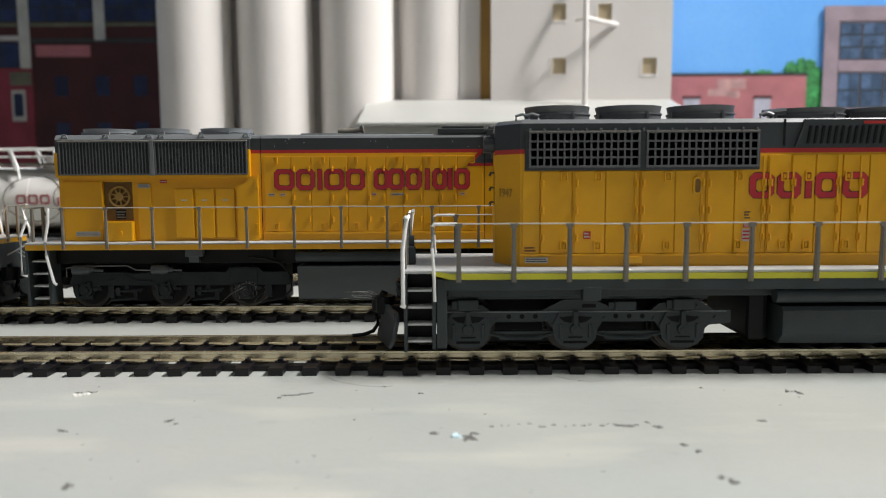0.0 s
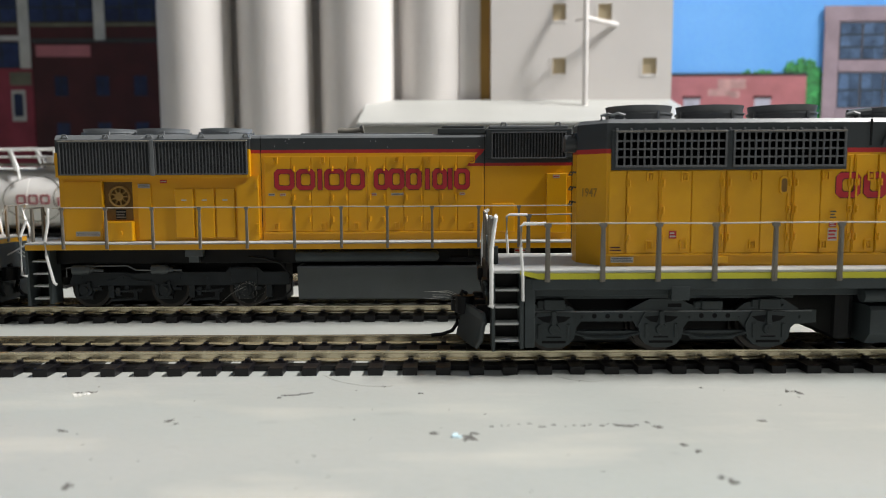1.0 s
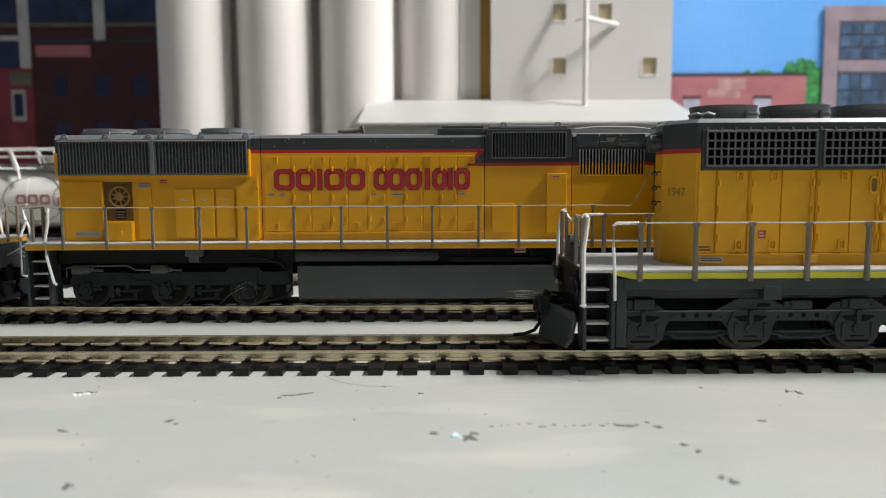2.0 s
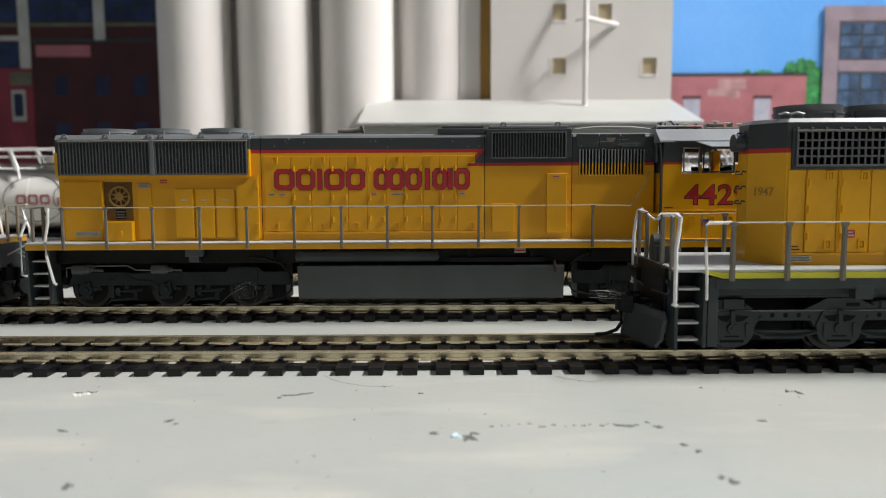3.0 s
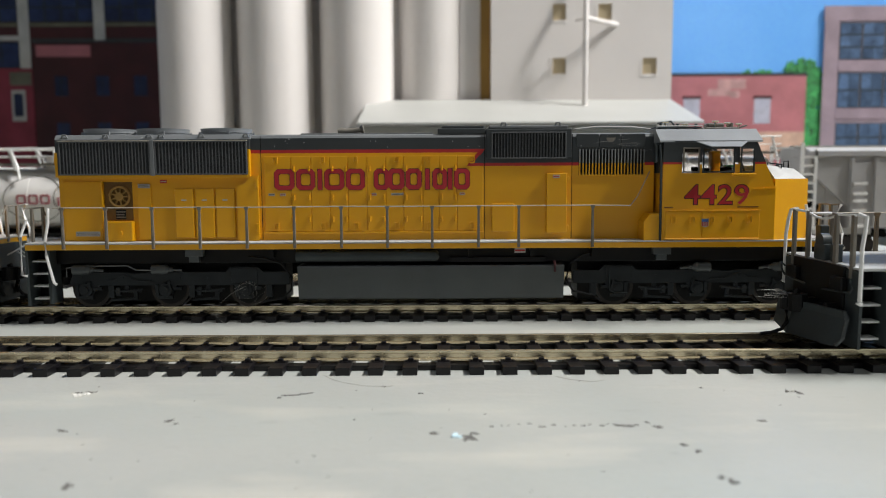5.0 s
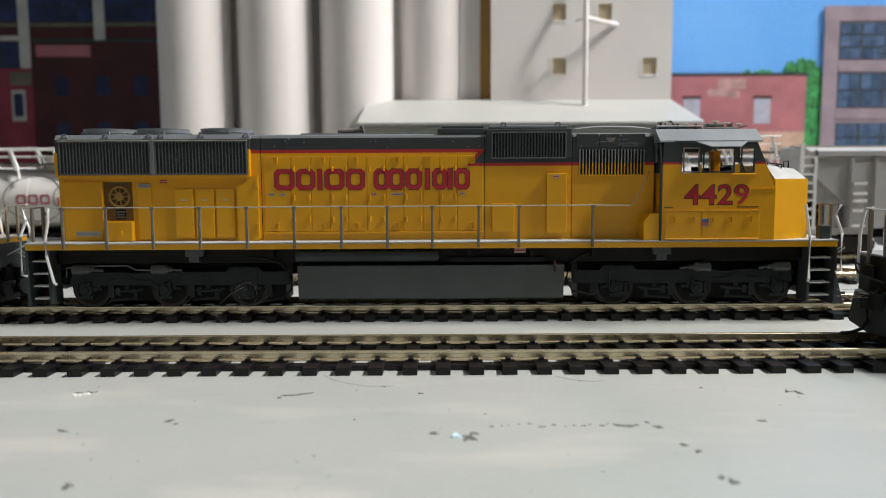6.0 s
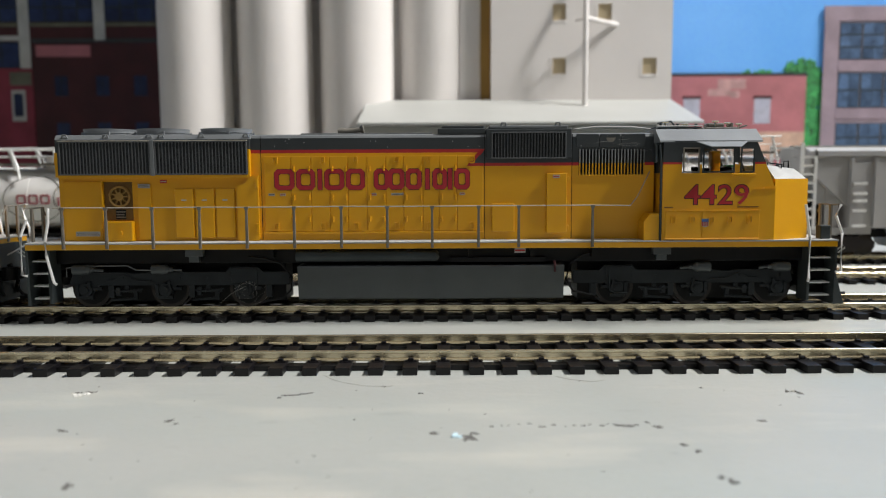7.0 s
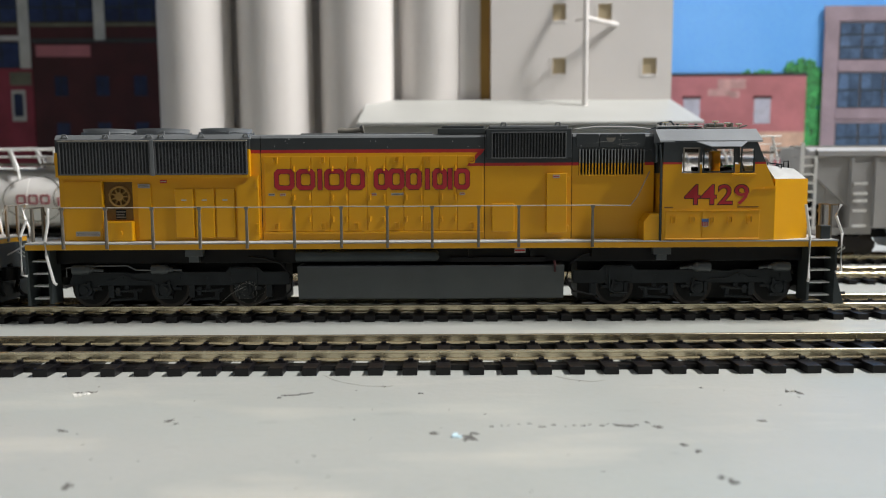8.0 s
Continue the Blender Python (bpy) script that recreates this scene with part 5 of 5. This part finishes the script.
def elevator():
    t = thing("grain_elevator", 0, 0, 0, "white styrene grain elevator kit with four silos and headhouse", "grain elevator")
    # silos and headhouse carried up unseen to 570 to shade the left backdrop
    for x, y, r in ((-163.8, 502, 23.6), (-111.0, 505, 24.6), (-57.0, 509, 24.8), (-6.3, 522, 24.0)):
        part("silo", cyl(B(), (x, y, 0), (x, y, 570), r, 80), SILO, t, "white cylindrical silo", smooth=True)
    for a, b, y in ((-165, -111, 517), (-110, -58, 519), (-57, -8, 515), (12, 34, 505)):
        part("infill_wall", box(B(), a, b, y, y + 3, 0, 570), SILO, t)
    part("brown_strip", box(B(), 25.6, 32.2, 503, 506, 0, 570), OCHRE, t, "ochre card corner strip")
    # headhouse with real openings
    hx0, hx1, y0 = 32.3, 151.5, 497
    holes = ((72.6, 81.4, 143.6, 154.1), (102.5, 111.4, 143.6, 154.1), (72.8, 81.8, 109.0, 119.4), (132.2, 141.7, 108.8, 119.2))
    head = part("headhouse", box(B(), hx0, hx1, 501, 575, 60, 570), SILO, t, "white headhouse block")
    xs = sorted({hx0, hx1, *[h[0] for h in holes], *[h[1] for h in holes]})
    zs = sorted({60.0, 570.0, *[h[2] for h in holes], *[h[3] for h in holes]})
    bm = B()
    grid = {}
    for i in range(len(xs)):
        for k in range(len(zs)):
            grid[i, k] = bm.verts.new((xs[i], y0, zs[k]))
    for i in range(len(xs) - 1):
        for k in range(len(zs) - 1):
            cx, cz = (xs[i] + xs[i + 1]) / 2, (zs[k] + zs[k + 1]) / 2
            if not any(h[0] < cx < h[1] and h[2] < cz < h[3] for h in holes):
                bm.faces.new((grid[i, k], grid[i + 1, k], grid[i + 1, k + 1], grid[i, k + 1]))
    bmesh.ops.remove_doubles(bm, verts=bm.verts, dist=0.001)
    ext = bmesh.ops.extrude_face_region(bm, geom=list(bm.faces))
    bmesh.ops.translate(bm, vec=(0, 3.9, 0), verts=[v for v in ext["geom"] if isinstance(v, bmesh.types.BMVert)])
    bmesh.ops.recalc_face_normals(bm, faces=bm.faces)
    part("front_wall", bm, SILO, head)
    for h in holes:
        w = part("window", box(B(), h[0], h[1], 498.4, 500.6, h[2], h[3]), TAN, head, "tan card behind a window opening")
        part("window_sill", box(B(), h[0] - 1.8, h[1] + 0.4, 496.75, 497.0, h[2] - 1.6, h[2] - 0.1, 0.06), SILO, w)
        part("window_jamb", box(B(), h[0] - 1.8, h[0] - 0.1, 496.75, 497.0, h[2] - 0.1, h[3], 0.06), SILO, w)
    part("spout", tube(B(), [(91.2, 480, 86.0), (91.2, 480, 120), (91.2, 480, 154), (91.2, 483, 160), (91.2, 490, 170), (91.2, 498, 181)], 1.7, 12), SILO, t, "white leaning grain spout", smooth=True)
    bm = tube(B(), [(91.2, 480, 141.5), (115.0, 498, 140.5)], 1.6, 10)
    tube(bm, [(91.2, 480, 141), (86, 486, 141)], 0.8, 8)
    part("spout_bracket", bm, SILO, t)
    # low shed with a pitched roof
    shed = part("shed", box(B(), -46, 145, 440, 496, 0, 72, 0.3), SHED, t, "low white shed")
    bm = prism(B(), [(432, 73.2), (432, 71.8), (499, 90.4), (499, 92.6)], "x", -49.5, 151.5)
    part("shed_roof", bm, SHED, shed, "pale sloping shed roof")
    for z in range(12, 70, 6):
        part("siding", box(B(), -46, 145, 439.6, 440, z, z + 5.4), SHED, shed)
    return t


def backdrop():
    part("backdrop", box(B(), -1500, 1500, 655, 659, -18, 700), SKY, None, "printed blue sky backdrop panel", category="backdrop", kind="structure")


def flat(name, x, label):
    t = thing(name, x, 653.9, -1.1, label, "building", "printed backdrop buildings")
    t.scale = (1.027, 0.35, 1.027)
    return t


def right_buildings():
    t = flat("brick_building", 0, "low red brick building printed on the backdrop board")
    part("wall", box(B(), 150, 308, -3, 0, 0, 125), BRICK_R, t)
    part("roof_edge", box(B(), 149, 309, -3.6, 0, 125, 127.2), GREY, t, "dark roof edge")
    part("base_course", box(B(), 190, 308, -3.5, -3, 55, 78), BASE, t, "pale weathered base")
    for x in (204.5, 264.5):
        w = part("window", box(B(), x, x + 14, -3.4, -3, 85, 106), BOARDED, t, "pale boarded window")
        part("window_head", box(B(), x - 1, x + 15, -3.8, -3, 106, 108.2), BRICK_L, w)
    for x0, x1, z0, z1 in ((233, 257, 114, 122.5), (225, 244, 108, 114), (244, 252, 106.5, 112.6)):
        part("faded_sign", box(B(), x0, x1, -3.15, -3, z0, z1), FADED, t, "faded painted sign")
    t = flat("office_building", 0, "grey-mauve concrete office building with blue windows")
    part("wall", box(B(), 322, 470, -2.5, 0, 0, 170), CONC, t)
    part("cornice", box(B(), 321, 470, -4, 0, 170, 182), CONC, t)
    part("corner_pier", box(B(), 321.5, 333, -4.5, -2.5, 0, 170), CONC, t)
    for z in (53, 95.5, 135.5):
        part("floor_band", box(B(), 334, 470, -4.0, -2.5, z - 7, z), CONC, t)
    for z, h in ((24.0, 61.0), (97.8, 29.3), (137.9, 30.7)):
        for k in range(7):
            x = 334.5 + 19.4 * k
            w = part("window", box(B(), x, x + 18.9, -3.0, -2.5, z, z + h), FRAME, t, "steel framed window")
            rows = max(2, round(h / 12))
            for a in range(2):
                for b in range(rows):
                    part("pane", box(B(), x + 0.7 + 8.9 * a, x + 9.2 + 8.9 * a, -3.15, -3.0, z + 0.7 + h / rows * b, z + h / rows * (b + 1) - 0.7), PANE, w)


def leafy_tree(x, lobes, n, label):
    """A trunk with limbs and lobes of small leaf clumps: (dx, z, radius across, radius up) each."""
    t = thing("tree", x * 1.025, 654.5, -1.1, label, "tree", "backdrop trees")
    t.scale = (1.027, 0.09, 1.027)
    top = lobes[0][1]
    trunk = part("trunk", cyl(B(), (0, 0, 0), (0, 0, top), 3.0, 8, 1.0), DARK_BROWN, t)
    for dx, z, rx, rz in lobes:
        part("limb", cyl(B(), (0, 0, z * 0.6), (dx, 0, z), 1.2, 6, 0.5), DARK_BROWN, trunk)
    bm = B()
    for k in range(2 * n):
        dx, z, rx, rz = lobes[k % len(lobes)]
        a, q = random.uniform(0, 2 * math.pi), math.sqrt(random.random())
        c = Vector((dx + rx * q * math.cos(a), random.uniform(-4, 4), z + rz * q * math.sin(a)))
        s = random.uniform(1.4, 3.6)
        mm = Matrix.Translation(c) @ Euler([random.uniform(0, 6.3) for _ in range(3)]).to_matrix().to_4x4() @ Matrix.Diagonal((s, s * 0.45, s * 0.8, 1))
        bmesh.ops.create_icosphere(bm, subdivisions=1, radius=1, matrix=mm)
    part("crown", bm, LEAF, t, "bright green foliage")


def left_buildings():
    t = flat("warehouse", 0, "dark red brick warehouse printed on the backdrop board")
    part("wall", box(B(), -345, -150, -3, 0, 0, 158), BRICK_L, t)
    part("coping", box(B(), -345, -150, -3.8, 0, 155, 158.5), GREY, t)
    part("faded_sign", box(B(), -342, -296, -3.2, -3, 143.5, 153), BRICK_R, t, "faded pink wall sign")
    for z0 in (111, 72):
        for x in (-327.5, -292.5, -260.5, -228, -196):
            w = part("window", box(B(), x, x + 11, -3.3, -3, z0, z0 + 16.5), PANE_D, t, "dark blue window")
            part("window_head", box(B(), x - 1.2, x + 12.2, -3.7, -3, z0 + 16.5, z0 + 18.5), BRICK_L, w)
            part("window_bar", box(B(), x + 5.2, x + 5.8, -3.4, -3.3, z0, z0 + 16.5), GREY, w)
    t = flat("factory", 0, "tall brick factory with blue glazing and pale piers")
    part("wall", box(B(), -620, -150, -1.6, 0, 0, 330), BRICK_L, t)
    for x in (-460, -420, -351, -287.5, -225):
        part("pier", box(B(), x - 4.5, x + 4.5, -4.2, -1.6, 118 if x < -300 else 157, 330), PALE, t, "pale concrete pier")
    for z in (172, 200, 240):
        for a, b in ((-346.5, -292), (-283, -229.5), (-415, -356)):
            w = part("glazing", box(B(), a, b, -2.2, -1.6, z, z + 24), FRAME, t)
            n = 4
            for k in range(n):
                s = (b - a) / n
                for q in (0, 1):
                    part("pane", box(B(), a + s * k + 0.7, a + s * (k + 1) - 0.7, -2.4, -2.2, z + 0.8 + 12 * q, z + 11.4 + 12 * q), PANE_D, w)
        part("spandrel", box(B(), -420, -225, -2.6, -1.6, z - 3.6, z - 0.6), DULL, t)
    w = part("glazing", box(B(), -415, -356, -2.2, -1.6, 134, 156), FRAME, t)
    for k in range(4):
        part("pane", box(B(), -414 + 14.6 * k, -400.6 + 14.6 * k, -2.4, -2.2, 135, 155), PANE_D, w)
    part("spandrel", box(B(), -420, -356, -2.8, -1.6, 157, 161), PALE, t)
    t = flat("brick_house", 0, "narrow red brick house with a pale framed window")
    part("wall", box(B(), -470, -346, -4.5, -1.7, 0, 134), BRICK_H, t, "red brick wall")
    part("sign_board", box(B(), -365, -346.5, -5, -4.5, 120, 131), DULL, t, "dull olive sign board")
    for x in (-362.5, -392, -420):
        w = part("window", box(B(), x - 2, x + 10, -4.9, -4.5, 90, 116), PALE, t, "pale framed window")
        part("pane", box(B(), x, x + 7.6, -5.1, -4.9, 94, 113), PANE_D, w)


# ---- freight cars on the back track ----


def freight_truck(parent, x):
    t = part("truck", box(B(), x - 3, x + 3, -9, 9, 8, 11), DARK_BROWN, parent, "four-wheel truck in brown darkened for shade")
    for dx in (-10, 10):
        w = part("axle", cyl(B(), (x + dx, -11, 9), (x + dx, 11, 9), 0.8, 8), BLACK, parent)
        for s in (-1, 1):
            part("wheel", cyl(B(), (x + dx, s * 7, 9), (x + dx, s * 9.4, 9), 5.1, 24), WHEEL, w, smooth=True)
    for s in (-1, 1):
        out = [(-14, 8), (-14, 11), (-6, 13), (6, 13), (14, 11), (14, 8), (7, 8), (4, 5.5), (-4, 5.5), (-7, 8)]
        part("side_frame", prism(B(), [(x + u, v) for u, v in out], "y", *sorted((s * 10.4, s * 11.8))), DARK_BROWN, t)


def tank_car(x, saddle=True, r=14.7, zc=33):
    up = r + zc - 47.7
    t = thing("tank_car", x, 360, 0, "white model tank car with a roof platform on the back track", "tank car", "model freight cars")
    bm = cyl(B(), (-84, 0, zc), (84, 0, zc), r, 48)
    for s in (-1, 1):
        cyl(bm, (s * 84, 0, zc), (s * 89, 0, zc), r, 48, 10)
        cyl(bm, (s * 89, 0, zc), (s * 91, 0, zc), 10, 48, 4)
    tank = part("tank", bm, TANKW, t, "white tank", smooth=True)
    for k in (-60, -30, 0, 30, 60):
        part("tank_band", tube(B(), [(k, (r + 0.05) * math.cos(a), zc + (r + 0.05) * math.sin(a)) for a in [2 * math.pi * q / 40 for q in range(41)]], 0.12, 4), TANKW, tank)
    # two overlapping rings with plain bars
    for cx in (33.0, 56.5):
        ring = []
        for q in range(49):
            a = 2 * math.pi * q / 48
            z = zc + 10.6 * math.sin(a)
            ring.append((cx + 14.0 * math.cos(a), -math.sqrt(max((r + 0.05) ** 2 - (z - zc) ** 2, 0)) - 0.02, z))
        part("ring_mark", tube(B(), ring, 0.25, 4), WIRE, tank, "thin grey ring")
    for a in (25.0, 30.6, 36.2, 49.0, 54.6, 60.2):
        part("lettering_block", hollow_block(B(), a, a + 4.6, zc - 2.6, zc + 2.0, 0.95, -r - 0.2, 0.1 - r), BRICK_R, tank, "faded red block")
    part("drop_mark", hollow_block(B(), 43.6, 45.8, zc - 3.4, zc + 0.6, 1.0, -r - 0.2, 0.1 - r), BRICK_R, tank, "small red mark")
    part("sill", box(B(), -95, 95, -4, 4, 14, 18.6), BLACK, t)
    part("side_sill", box(B(), -92, 92, -12, 12, 15.6, 16.6), BLACK, t)
    # dome, platform and rails
    part("dome", cyl(B(), (40, 0, 46 + up), (40, 0, 53 + up), 7, 24), TANKW, t, smooth=True)
    for s in (-1, 1):
        part("platform", box(B(), -88, 88, s * 8 - 3.5, s * 8 + 3.5, 48.6 + up, 49.6 + up), WIRE, t, "grey roof walkway")
        part("platform_rail", tube(B(), [(-88, s * 12, 56.4 + up), (88, s * 12, 56.4 + up)], 0.45, 6), WHITE, t)
        part("platform_rail", tube(B(), [(-88, s * 12, 52.8 + up), (88, s * 12, 52.8 + up)], 0.3, 6), WHITE, t)
        for k in range(-4, 5):
            part("rail_post", tube(B(), [(k * 21 + 3, s * 12, 46 + up * 0.5), (k * 21, s * 12, 56.4 + up)], 0.5, 6), WHITE, t)
        for a in (22, 58):
            part("dome_ladder", tube(B(), [(a, s * 11.8, 56 + up), (a + 4, s * 13.5, 47 + up), (a + 5, s * 14.5, 42 + up)], 0.7, 6), WHITE, t)
    if saddle:
        part("saddle", box(B(), 44, 62, -13, 13, 45.0, 48.6), FRAME, t)
    freight_truck(t, -68)
    freight_truck(t, 68)
    return t


def hopper_car(x):
    t = thing("covered_hopper", x, 360, 0, "pale grey ribbed covered hopper car on the back track", "hopper car", "model freight cars")
    body = part("body", prism(B(), [(0, 44), (0, 52), (160, 52), (160, 44), (134, 20), (26, 20)], "y", -15.2, 15.2), HOPPER, t, "pale grey hopper body")
    part("side_plate", box(B(), 18, 142, -15.8, 15.8, 17.4, 48), HOPPER, body)
    for k in range(12):
        xx = 18 + 11.2 * k
        part("rib", prism(B(), [(xx, -15.8), (xx + 0.4, -17.2), (xx + 1.8, -17.2), (xx + 2.2, -15.8)], "z", 18, 50), HOPPER, body, smooth=False)
    part("roof", prism(B(), [(-16.6, 51.0), (-16.6, 53.2), (-12, 55.0), (12, 55.0), (16.6, 53.2), (16.6, 51.0)], "x", -1, 161), HOPPER, t, "pale roof with running boards")
    for s in (-1, 1):
        part("running_board", box(B(), -6, 166, s * 9 - 3, s * 9 + 3, 55.0, 55.9), DECK, t)
        for e in (-4, 162):
            for z in range(22, 54, 4):
                part("rung", box(B(), e - 0.0, e + 5.6, s * 16 - 0.5, s * 16 + 0.5, z, z + 1.1), WHITE, t, "white ladder rung")
        part("ladder_rail", box(B(), -4.9, -3.4, s * 16 - 0.6, s * 16 + 0.6, 17, 57), WHITE, t)
        part("ladder_rail", box(B(), 1.6, 2.8, s * 16 - 0.6, s * 16 + 0.6, 17, 54), WHITE, t)
        for xx in (19.5,):
            for z in (18.0, 25.0, 29.6, 33.0, 37.6):
                part("rung", box(B(), xx, xx + 6.4, s * 17.4 - 0.3, s * 17.4 + 0.3, z, z + 1.3), WHITE, t, "white ladder rung")
    part("end_post", box(B(), 8.5, 14.5, -14, -12.5, 14, 50), HOPPER, t)
    for s in (-1, 1):
        part("end_panel", box(B(), 3, 18, *sorted((s * 12.6, s * 13.4)), 28.6, 51, 0.2), HOPPER, t, "pale grey end panel")
    part("end_sill", box(B(), -6, 30, -15, 15, 14.5, 17.6), HOPPER, t)
    part("end_frame", box(B(), 0, 26, -6, 6, 17, 30), BLACK, t)
    part("centre_sill", box(B(), -8, 168, -3, 3, 12, 16), BLACK, t)
    part("brake_wheel", cyl(B(), (-3, -6, 40), (-2.2, -6, 40), 4, 20), WHITE, t, smooth=True)
    bm = B()
    for k in range(3):
        xx = 42 + 34 * k
        prism(bm, [(xx, 18), (xx + 22, 18), (xx + 15, 7), (xx + 7, 7)], "y", -12, 12)
    part("discharge_chutes", bm, HOPPER, t)
    freight_truck(t, 20)
    freight_truck(t, 140)
    return t


# ---- marks on the board ----


def marks():
    def scrap(name, x, y, sx, sy, sz, material, label, seed):
        """A ragged cluster of thin flakes within an oval."""
        rnd = random.Random(seed)
        bm = B()
        for k in range(rnd.randint(4, 7) if sx > 0.35 else 1):
            q, a = (math.sqrt(rnd.random()) if k else 0.0), rnd.uniform(0, 6.28)
            cx, cy = sx * q * math.cos(a), sy * q * math.sin(a)
            r = 0.3 + 0.35 * rnd.random() if k else 0.95
            n = rnd.randint(6, 9)
            ring = []
            for i in range(n):
                w = rnd.uniform(0.35, 1.0) * r
                ring.append((cx + sx * w * math.cos(6.283 * i / n), cy + max(sy, 0.25) * w * math.sin(6.283 * i / n)))
            lo = [bm.verts.new((u, v, -0.05)) for u, v in ring]
            hi = [bm.verts.new((cx + (u - cx) * 0.8, cy + (v - cy) * 0.8, sz * rnd.uniform(0.3, 1.0))) for u, v in ring]
            fs = [bm.faces.new(hi)] + [bm.faces.new((lo[i], lo[(i + 1) % n], hi[(i + 1) % n], hi[i])) for i in range(n)]
            bmesh.ops.recalc_face_normals(bm, faces=fs)
        ob = part(name, bm, material, None, label, category="debris")
        ob.matrix_basis = pose(x / 1000, y / 1000, 0.00002, 0, 0, rnd.uniform(-20, 20))
        return ob
    for k, (px, py, sx, sy, mt, name) in enumerate(MARKS):
        lab = {"paint_chip": "flaked chip of pale paint on the board", "scuff": "dark scuffed gouge in the grey board"}[name]
        scrap(name, px, py, sx, sy, 0.1 if name == "scuff" else 0.35, mt, lab, k + 3)
    # loose hairs
    for pts in (((-26, 157), (-24, 154), (-21.5, 151.5), (-17, 148.8), (-13, 148.1), (-10.5, 148.4)), ((24, 155), (27, 152.5), (31, 151), (34, 152))):
        part("hair", tube(B(), [(x, y, 0.12) for x, y in pts], 0.04, 4), FLUFF, None, "thin loose fibre lying on the board", category="fibre")


A = flatten(loco_a())
left = copy_thing(A, pose(-0.2545, 0.2305, 0))
tagged(left, "yellow and grey model diesel locomotive coupled behind another")
BB = flatten(loco_b())
flatten(elevator())
backdrop()
right_buildings()
leafy_tree(268, [(0, 118, 20, 11), (-8, 114, 12, 10), (8, 115, 12, 8)], 260, "printed bushy green tree behind the brick building")
leafy_tree(305, [(0, 124, 17, 14), (-10, 118, 12, 11), (8, 114, 10, 14)], 330, "printed bushy green tree beside the office building")
leafy_tree(316, [(0, 100, 9, 18), (0, 76, 9, 18), (0, 52, 9, 16), (-2, 118, 8, 12)], 420, "printed narrow green tree between the two buildings")
left_buildings()
tank_car(-224.0)
tank_car(70.0, False, 16.6, 35.0)
hopper_car(170.5)
MARKS = [
    (1.7, 119.6, 1.2, 1.4, CHIPB, "paint_chip"), (4.2, 118.3, 1.6, 1.6, SCUFF, "scuff"), (-2.0, 120.5, 1.0, 0.7, SCUFF, "scuff"), (5.2, 120.6, 1.2, 0.6, SCUFF, "scuff"),
    (-72.6, 143.4, 1.6, 0.9, CHIPW, "paint_chip"), (-71.0, 145.3, 1.3, 0.9, SCUFF, "scuff"), (-73.6, 145.0, 0.8, 0.6, SCUFF, "scuff"), (-29.7, 142.6, 3.0, 0.55, SCUFF, "scuff"),
    (-27.5, 143.6, 1.6, 0.4, SCUFF, "scuff"), (-32.0, 141.0, 0.9, 0.4, SCUFF, "scuff"), (-48.8, 127.8, 0.9, 0.6, SCUFF, "scuff"), (-47.2, 126.0, 0.6, 0.5, SCUFF, "scuff"),
    (-53.0, 99.9, 0.7, 1.6, SCUFF, "scuff"), (-4.5, 143.4, 0.9, 0.4, SCUFF, "scuff"), (31.2, 123.9, 1.6, 0.6, SCUFF, "scuff"), (37.0, 123.2, 1.0, 0.8, SCUFF, "scuff"),
    (35.6, 125.4, 0.4, 0.9, SCUFF, "scuff"), (38.5, 114.7, 0.9, 0.5, SCUFF, "scuff"), (40.0, 112.0, 0.9, 0.7, SCUFF, "scuff"), (41.4, 100.1, 0.5, 0.55, BLACK, "scuff"), (40.6, 100.6, 0.8, 0.8, SCUFF, "scuff"),
    (39.6, 101.8, 0.6, 0.6, SCUFF, "scuff"), (68.5, 144.0, 0.6, 0.9, SCUFF, "scuff"), (70.2, 142.8, 0.7, 1.2, SCUFF, "scuff"), (69.3, 143.6, 0.5, 0.5, CHIPW, "paint_chip"),
    (52.2, 146.3, 0.5, 0.4, SCUFF, "scuff"), (56.1, 126.2, 1.2, 0.4, SCUFF, "scuff"), (-12.2, 148.2, 0.5, 0.5, SCUFF, "scuff"), (-65.4, 122.8, 1.5, 0.5, SCUFF, "scuff")]
rnd = random.Random(7)
for k in range(17):
    MARKS.append((8.5 + 1.55 * k + rnd.uniform(-.5, .5), 124.4 + rnd.uniform(-.9, .9), rnd.uniform(0.2, 0.55), rnd.uniform(0.12, 0.3), SCUFF, "scuff"))
for k in range(26):
    MARKS.append((rnd.uniform(-75, 85), rnd.uniform(96, 152), rnd.uniform(0.1, 0.3), rnd.uniform(0.1, 0.2), SCUFF, "scuff"))
marks()


def motions():
    # the near locomotive rolls steadily to the right and out of sight
    walk(BB, [(t, pose(d / 1000, 0.172, 0)) for t, d in MOVE])
    # and its wheels turn with it
    for ob in [o for o in BB.children if o.name.startswith("axle")]:
        x, y, z = ob.matrix_basis.translation
        rows = []
        for k in range(41):
            t = k * 0.2
            d = float(np.interp(t, [m[0] for m in MOVE], [m[1] for m in MOVE]))
            rows.append((t, pose(x, y, z, 0, math.degrees(d / 5.85), 0)))
        walk(ob, rows)


MOVE = [(0.0, 0.0), (0.5, 9.2), (1.0, 18.7), (1.5, 28.4), (3.0, 57.6), (3.5, 67.3), (4.0, 77.3), (4.5, 87.1), (5.8, 112.0), (6.5, 125.4), (8.0, 154.0)]
motions()
